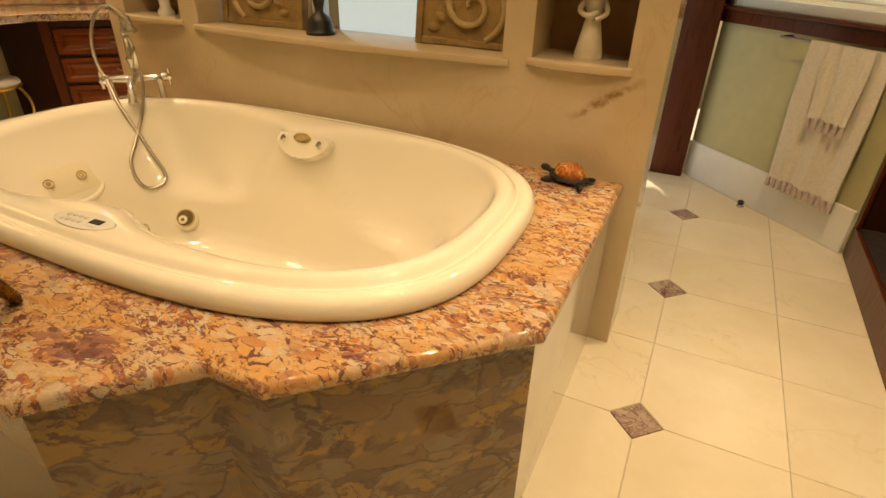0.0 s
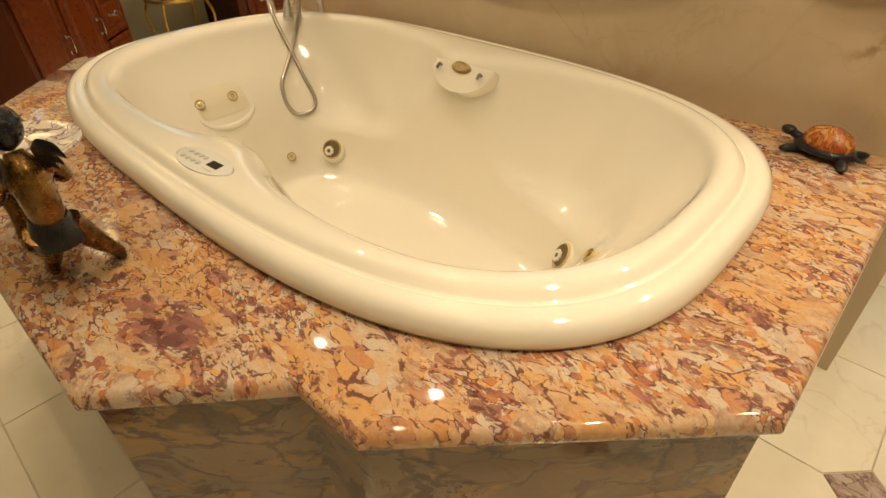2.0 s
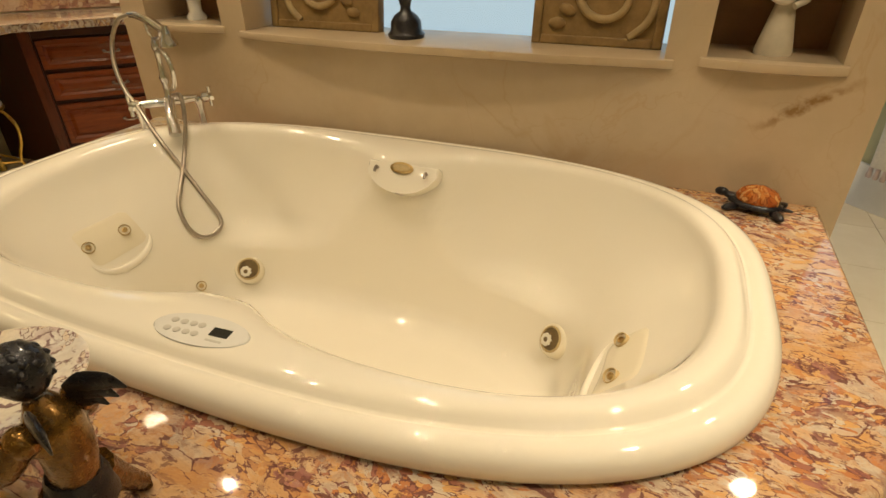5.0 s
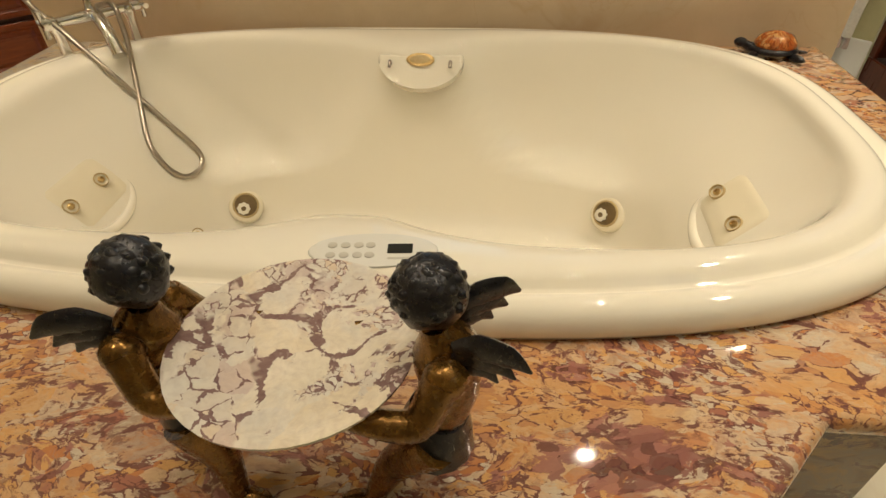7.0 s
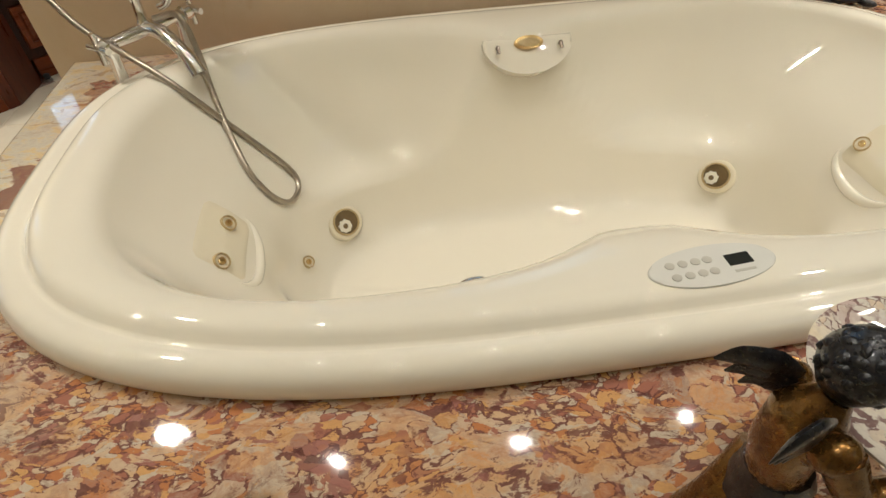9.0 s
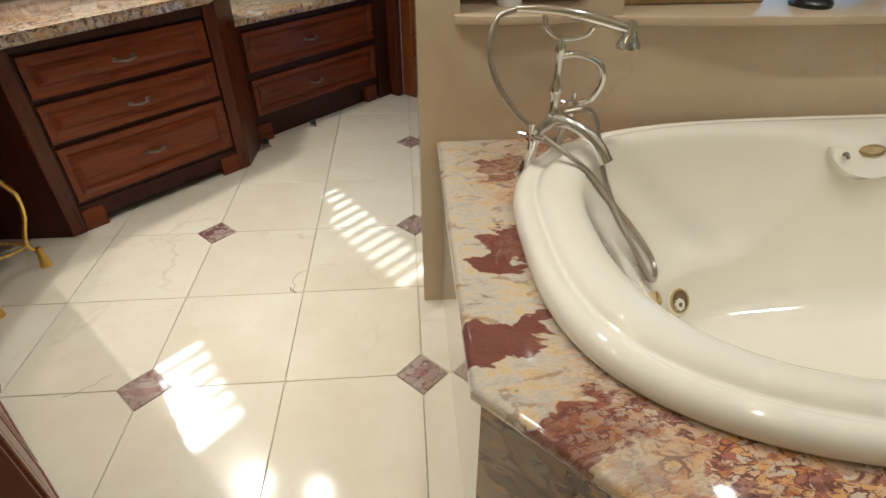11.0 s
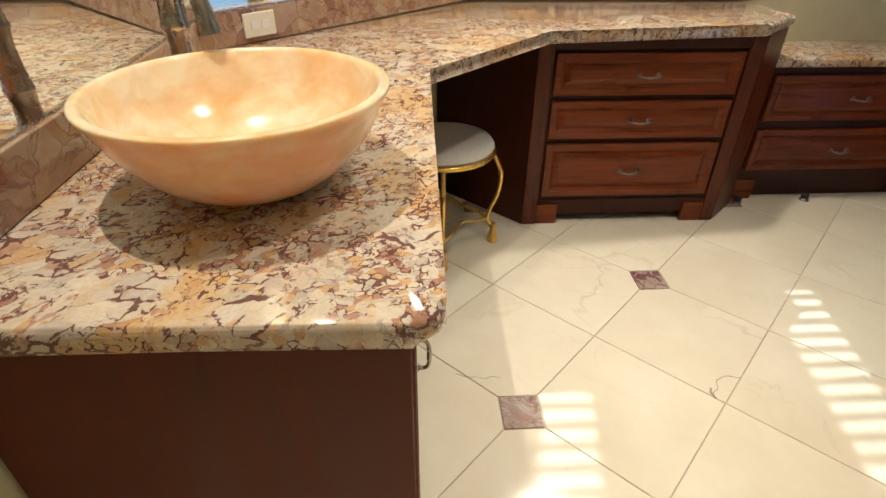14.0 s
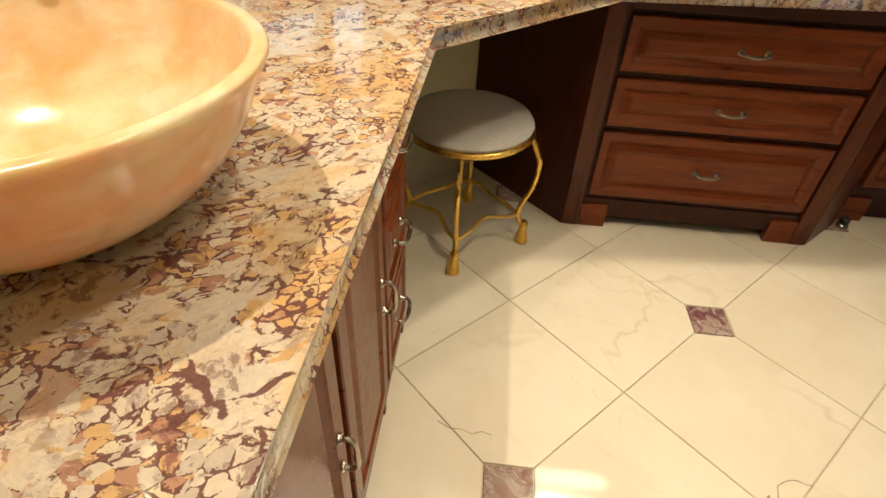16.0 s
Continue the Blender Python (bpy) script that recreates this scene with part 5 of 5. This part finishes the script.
part("spout", tube([(0, 0, 0.27), tuple(tow * 0.03 + Vector((0, 0, 0.292))), tuple(tow * 0.065 + Vector((0, 0, 0.285))), tuple(tow * 0.085 + Vector((0, 0, 0.245))), tuple(tow * 0.092 + Vector((0, 0, 0.205)))], [0.016, 0.014, 0.014, 0.017, 0.022], 16), M_NICKEL, fau, "", mf, 50)
part("lever", tube([(0, 0, 0.325), (-0.03, -0.02, 0.345), (-0.07, -0.045, 0.36)], [0.010, 0.008, 0.006], 10), M_NICKEL, fau, "", mf, 50)

# gilt stool
SC = Vector((-0.825, 0.562))
st = thing("vanity_stool", (SC.x, SC.y, 0), "gilt rope stool with round pale padded seat", "stool")
ms = Matrix.Translation((SC.x, SC.y, 0))
part("seat", lathe([(0.19, 0.452), (0.205, 0.458), (0.21, 0.470), (0.20, 0.485), (0.15, 0.496), (0, 0.500)], 40), M_SEAT, st, "pale fabric cushion", ms, 50)
ring = [(0.205 * math.cos(2 * math.pi * i / 24), 0.205 * math.sin(2 * math.pi * i / 24), 0.447) for i in range(25)]
part("seat_rim", tube(ring, 0.010, 12, steps=5, twist=220, lobes=4), M_GOLD, st, "gilt rope rim", ms, 70)
for k in range(4):
    a = radians(-48 + 90 * k)
    c_, s_ = math.cos(a), math.sin(a)
    pts = [(0.195, 0.44), (0.222, 0.40), (0.245, 0.33), (0.235, 0.24), (0.205, 0.16), (0.20, 0.11), (0.225, 0.075)]
    lg = part("leg", tube([(r * c_, r * s_, z) for r, z in pts], 0.0085, 12, steps=10, twist=220, lobes=4), M_GOLD, st, "", ms, 70)
    part("tassel_foot", lathe([(0.010, 0.095), (0.017, 0.085), (0.017, 0.076), (0.011, 0.070), (0.014, 0.06), (0.022, 0.02), (0.024, 0.004), (0.020, 0.0), (0, 0)], 14), M_GOLD, lg, "gilt tassel foot", ms @ Matrix.Translation((0.225 * c_, 0.225 * s_, 0)), 40)
for k in range(4):
    a0, a1 = radians(-48 + 90 * k), radians(42 + 90 * k)
    pts = []
    for i in range(7):
        f_ = i / 6
        aa = a0 + (a1 - a0) * f_
        r = 0.20 - 0.085 * math.sin(math.pi * f_)
        pts.append((r * math.cos(aa), r * math.sin(aa), 0.118 + 0.025 * math.sin(math.pi * f_)))
    part("stretcher", tube(pts, 0.0065, 10, steps=6, twist=260, lobes=4), M_GOLD, st, "", ms, 70)

# wooden door in its casing
D0, D1 = 0.40, 1.22
dr = thing("door_1", tuple(M_DW @ Vector(((D0 + D1) / 2, 0.05, 0))), "stained wooden panel door, closed, in dark casing", "door", kind="structure")
part("door_leaf", box(D0 + 0.012, 0.030, 0.008, D1 - 0.012, 0.070, 2.045, 0.003), M_DOOR, dr, "", M_DW)
for x0, x1, z0, z1 in ((D0 + 0.10, (D0 + D1) / 2 - 0.03, 0.42, 1.86), ((D0 + D1) / 2 + 0.03, D1 - 0.10, 0.42, 1.86), (D0 + 0.10, D1 - 0.10, 0.07, 0.30)):
    raised_front("door_panel", dr, x0, x1, z0, z1, M_DW @ Matrix.Translation((0, 0.029, 0)), rail=0.03, mat=M_DOOR)
for x0, x1, z0, z1 in ((D0 - 0.10, D0 + 0.010, 0, 2.15), (D1 - 0.010, D1 + 0.10, 0, 2.15), (D0 + 0.011, D1 - 0.011, 2.05, 2.15)):
    part("casing", box(x0, -0.024, z0, x1, 0.028 if x0 < D0 or x0 > D1 - 0.02 else 0.0, z1, 0.006), M_WOOD, dr, "dark casing", M_DW)
hd = part("door_knob", lathe([(0.026, 0), (0.026, 0.005), (0.011, 0.012), (0.011, 0.04), (0.026, 0.052), (0.028, 0.064), (0.018, 0.076), (0, 0.078)], 20), M_BRASS, dr, "brass knob", M_DW @ Matrix.Translation((D1 - 0.07, 0.03, 0.98)) @ Matrix.Rotation(radians(90), 4, "X"), 40)


def shuttered_window(name, m, x0, x1, z0, z1, thick, label, frame_mat, fw=0.05):
    """A window in a wall's hole: frame, glass and a louvred shutter."""
    w = thing(name, tuple(m @ Vector(((x0 + x1) / 2, thick / 2, z0))), label, "window", kind="structure")
    for q in ((x0 + 0.001, z0 + 0.001, x0 + fw, z1 - 0.001), (x1 - fw, z0 + 0.001, x1 - 0.001, z1 - 0.001), (x0 + fw + 0.001, z0 + 0.001, x1 - fw - 0.001, z0 + fw), (x0 + fw + 0.001, z1 - fw, x1 - fw - 0.001, z1 - 0.001)):
        part("window_frame", box(q[0], 0.005, q[1], q[2], 0.055, q[3], 0.003), frame_mat, w, "", m)
    pane = part("pane", box(x0 + 0.01, thick - 0.016, z0 + 0.01, x1 - 0.01, thick - 0.010, z1 - 0.01), M_GLASS, w, "", m)
    pane.visible_shadow = False
    n = int((z1 - z0 - 0.12) / 0.075)
    for i in range(n):
        z = z0 + 0.09 + i * 0.075
        bm = box(x0 + fw + 0.003, -0.030, -0.004, x1 - fw - 0.003, 0.030, 0.004, 0.003)
        bm.transform(Matrix.Translation((0, 0.032, z)) @ Matrix.Rotation(radians(20), 4, "X"))
        part("louver", bm, M_WHITE, w, "", m)
    return w


shuttered_window("window_2", M_ALC, 1.33, 1.58, 1.12, 2.12, 0.12, "narrow window with white louvres beside the bench", M_WHITE, 0.025)
shuttered_window("window_4", M_ALC, 0.42, 0.63, 1.63, 2.17, 0.12, "small high window with white louvres over the counter", M_WHITE, 0.02)
shuttered_window("window_3", M_GW, 0.06, 1.06, 1.10, 2.2, 0.12, "daylit window with louvred shutters over the towel", M_WHITE)
wt = thing("window_trim", tuple(M_GW @ Vector((0.6, 0, 1.0))), "dark wood window stool and apron on green wall", "trim", kind="structure")
part("apron", box(-0.02, -0.022, 1.005, 1.20, -0.001, 1.075, 0.004), M_WOOD, wt, "", M_GW)
part("stool", box(-0.03, -0.045, 1.076, 1.21, 0.003, 1.099, 0.006), M_WOOD, wt, "", M_GW)
for x0, x1 in ((-0.03, 0.055), (1.065, 1.15)):
    part("casing", box(x0, -0.022, 1.10, x1, -0.001, 2.28, 0.004), M_WOOD, wt, "", M_GW)
solo("door_casing", box(3.27, 2.47, 0, 3.578, 2.615, 2.3, 0.008), M_WOOD, "dark cherry casing beside the green wall", "trim", kind="structure")

# towels on a bar
tb = thing("towel_bar", tuple(M_GW @ Vector((0.86, -0.06, 0.985))), "slim metal towel bar under the window", "towel bar")
part("bar", tube([(0.50, -0.065, 0.985), (0.85, -0.065, 0.985), (1.19, -0.065, 0.985)], 0.008, 10, steps=2), M_PEWTER, tb, "", M_GW, 50)
for bx in (0.52, 1.17):
    part("bracket", tube([(bx, -0.001, 0.985), (bx, -0.03, 0.987), (bx, -0.063, 0.985)], 0.009, 10, steps=3), M_PEWTER, tb, "", M_GW, 50)


def towel(x0, x1, z0, name, off, label):
    """A hanging towel with soft folds, a knotted fringe below."""
    th = thing(name, tuple(M_GW @ Vector(((x0 + x1) / 2, -off, z0))), label, "towel", "towels on the bar")
    bm = bmesh.new()
    nx, nz = 26, 18
    front, back = [], []
    for j in range(nz + 1):
        z = 0.997 + (z0 - 0.997) * j / nz
        rf, rb = [], []
        for i in range(nx + 1):
            s_ = i / nx
            x = x0 + (x1 - x0) * s_ + 0.012 * math.sin(j * 0.25) * (s_ - 0.5)
            y = -off - 0.012 * math.sin(s_ * 15 + 0.4 * math.sin(j * 0.3)) * min(1, j / 6) - 0.004 * math.sin(s_ * 37)
            rf.append(bm.verts.new((x, y, z)))
            rb.append(bm.verts.new((x, y + 0.009, z)))
        front.append(rf)
        back.append(rb)
    for j in range(nz):
        for i in range(nx):
            bm.faces.new((front[j][i], front[j][i + 1], front[j + 1][i + 1], front[j + 1][i]))
            bm.faces.new((back[j][i], back[j + 1][i], back[j + 1][i + 1], back[j][i + 1]))
        for i in (0, nx):
            bm.faces.new((front[j][i], front[j + 1][i], back[j + 1][i], back[j][i]))
    for j in (0, nz):
        for i in range(nx):
            bm.faces.new((front[j][i], front[j][i + 1], back[j][i + 1], back[j][i]))
    part("cloth", bm, M_TOWEL, th, "", M_GW, 60)
    k = int((x1 - x0) / 0.035)
    for i in range(k):
        x = x0 + (i + 0.5) * (x1 - x0) / k
        part("tassel", lathe([(0.004, 0.0), (0.012, -0.012), (0.010, -0.022), (0.014, -0.05), (0.012, -0.062), (0, -0.063)], 9), M_FRINGE, th, "", M_GW @ Matrix.Translation((x, -off + 0.003, z0 + 0.004)), 50)


towel(0.70, 1.13, 0.26, "bath_towel", 0.080, "long cream towel with lilac knotted fringe on bar")
towel(0.83, 1.06, 0.64, "hand_towel", 0.107, "short cream hand towel with knotted fringe over bath towel")

# linen cabinet at the side
lc = thing("linen_cabinet", (4.66, 1.05, 0), "dark cherry linen cabinet with open recess coloured as shade", "cabinet")
for q in ((4.45, 0.2, 0, 4.47, 1.71, 0.17), (4.45, 1.66, 0.172, 4.47, 1.71, 2.2), (4.45, 0.2, 0.172, 4.47, 0.26, 2.2), (4.45, 0.262, 2.1, 4.47, 1.658, 2.2)):
    part("front_rail", box(*q, 0.004), M_WOOD, lc)
# Back and floor board are blackened to stand for the recess's shade.
part("back_panel", box(4.86, 0.2, 0, 4.88, 1.71, 2.2), M_RECESSSHADE, lc, "near-black back painted as recess shade")
part("floor_board", box(4.471, 0.22, 0.15, 4.859, 1.70, 0.168), M_RECESSSHADE, lc)
for y0 in (0.2, 1.69):
    part("side_panel", box(4.471, y0, 0, 4.859, y0 + 0.018, 2.2), M_WOODSHADE, lc)
part("top_panel", box(4.45, 0.2, 2.201, 4.88, 1.71, 2.22), M_WOODSHADE, lc)

# shower glass beside the partition
gl = thing("shower_screen", (0.965, 1.0, 0), "clear glass shower panel with polished metal clamps", "shower screen")
g = part("glass_panel", box(0.960, 0.615, 0.012, 0.970, 0.945, 2.10, 0.001), M_GLASS, gl)
for z in (0.25, 1.8):
    part("hinge_clamp", box(0.948, 0.612, z, 0.982, 0.67, z + 0.08, 0.004), M_NICKEL, gl, "nickel clamp")
part("floor_clamp", box(0.948, 0.87, 0.0, 0.982, 0.93, 0.05, 0.004), M_NICKEL, gl, "nickel clamp")
part("edge_seal", box(0.957, 0.946, 0.012, 0.973, 0.958, 2.10, 0.002), M_PEWTER, gl, "slim grey edge seal")

# door stops
for dx, dy in ((0.297, 2.115), (0.05, 1.845), (3.955, 2.125)):
    ds = thing("door_stop", (dx, dy, 0), "small black rubber door stop on the floor", "door stop", "door stops")
    part("base", lathe([(0.022, 0), (0.022, 0.006), (0.016, 0.012), (0, 0.013)], 16), M_PEWTER, ds, "", Matrix.Translation((dx, dy, 0)), 40)
    part("bumper", lathe([(0.014, 0.012), (0.018, 0.02), (0.018, 0.034), (0.010, 0.040), (0, 0.041)], 16), M_RUBBER, ds, "black rubber bumper", Matrix.Translation((dx, dy, 0)), 40)

# downlights
for sx, sy, _w, _r in SPOTS:
    dlt = thing("ceiling_downlight", (sx, sy, CEIL), "small round recessed ceiling downlight", "downlight", "ceiling downlights")
    part("trim_ring", lathe([(0.034, -0.001), (0.052, -0.001), (0.052, -0.006), (0.034, -0.010), (0.034, -0.001)], 28), M_WHITE, dlt, "", Matrix.Translation((sx, sy, CEIL)), 40)

# ---- floor tiles, last -----------------------------------------------------
floor = bpy.data.objects["floor"]
TL = 0.457
G = 0.0015
CUT = 0.088


def tile_mesh(cx, cy):
    """A square tile whose corner (cx, cy), each -1 or 1, is cut for the inset."""
    h = TL / 2 - G
    pts = []
    for sx, sy in ((-1, -1), (1, -1), (1, 1), (-1, 1)):
        if (sx, sy) == (cx, cy):
            a, b_ = (sx * h, sy * (h - CUT)), (sx * (h - CUT), sy * h)
            pts += [a, b_] if sx * sy < 0 else [b_, a]
            if sx * sy > 0:
                pts[-2:] = [a, b_] if sx > 0 else [a, b_]
        else:
            pts.append((sx * h, sy * h))
    c = Vector((sum(p[0] for p in pts) / len(pts), sum(p[1] for p in pts) / len(pts)))
    pts.sort(key=lambda p: math.atan2(p[1] - c.y, p[0] - c.x))
    bm = bmesh.new()
    rows = [[bm.verts.new((x, y, z)) for x, y in inset(pts, d)] for d, z in ((0, -0.008), (0, -0.0016), (0.0012, 0.0))]
    for a, b_ in zip(rows, rows[1:]):
        for i in range(len(a)):
            j = (i + 1) % len(a)
            bm.faces.new((a[i], a[j], b_[j], b_[i]))
    bm.faces.new(rows[-1])
    return mesh_of("tile", bm, M_TILE)


MESHES = {(a, b_): tile_mesh(a, b_) for a in (-1, 1) for b_ in (-1, 1)}
bm = bmesh.new()
q = CUT - 0.003
rows = [[bm.verts.new((x, y, z)) for x, y in inset([(q, 0), (0, q), (-q, 0), (0, -q)], d)] for d, z in ((0, -0.008), (0, -0.0014), (0.0012, 0.0002))]
for a, b_ in zip(rows, rows[1:]):
    for i in range(4):
        bm.faces.new((a[i], a[(i + 1) % 4], b_[(i + 1) % 4], b_[i]))
bm.faces.new(rows[-1])
DOTMESH = mesh_of("inset_tile", bm, M_DOT)


def in_room(x, y):
    v, u = (x + y) / math.sqrt(2), (y - x) / math.sqrt(2)
    under = 1.25 < x < 3.15 and -0.7 < y < 0.25
    return -1.2 < v < 4.6 and u < 1.75 and -3.1 < y < 3.0 and x < 4.95 and not under


for i in range(-6, 12):
    for j in range(-7, 7):
        x, y = (i + 0.5) * TL, (j + 0.5) * TL
        if in_room(x, y):
            corner = (-1 if i % 2 == 0 else 1, -1 if j % 2 == 0 else 1)
            ob = new("tile", MESHES[corner])
            ob.location = (x, y, 0)
            ob.parent = floor
        if i % 2 == 0 and j % 2 == 0 and in_room(i * TL, j * TL):
            ob = new("inset_tile", DOTMESH)
            ob.location = (i * TL, j * TL, 0)
            ob.parent = floor


def crack(points, width):
    """A fine dark crack lying on a tile."""
    bm = bmesh.new()
    line = [Vector((*p, 0.0006)) for p in points]
    row = []
    for i, p in enumerate(line):
        d = (line[min(i + 1, len(line) - 1)] - line[max(i - 1, 0)]).normalized()
        s_ = Vector((-d.y, d.x, 0)) * width * (0.4 + 0.6 * random.random())
        row.append((bm.verts.new(p + s_), bm.verts.new(p - s_)))
    for a, b_ in zip(row, row[1:]):
        bm.faces.new((a[0], a[1], b_[1], b_[0]))
    part("crack", bm, M_PEWTER_CRACK, floor)


M_PEWTER_CRACK = smooth_mat("crack_filler", (0.30, 0.24, 0.17), 0.6, vary=0.2, scale=60)
crack([(0.425, 0.452), (0.412, 0.475), (0.418, 0.50), (0.402, 0.53), (0.408, 0.556), (0.418, 0.575), (0.430, 0.585), (0.445, 0.59), (0.456, 0.60)], 0.0022)
crack([(0.43, 0.455), (0.405, 0.47), (0.40, 0.49)], 0.004)
crack([(-0.13, 0.07), (-0.155, 0.055), (-0.165, 0.03), (-0.19, 0.02), (-0.215, -0.005), (-0.25, -0.015)], 0.0016)
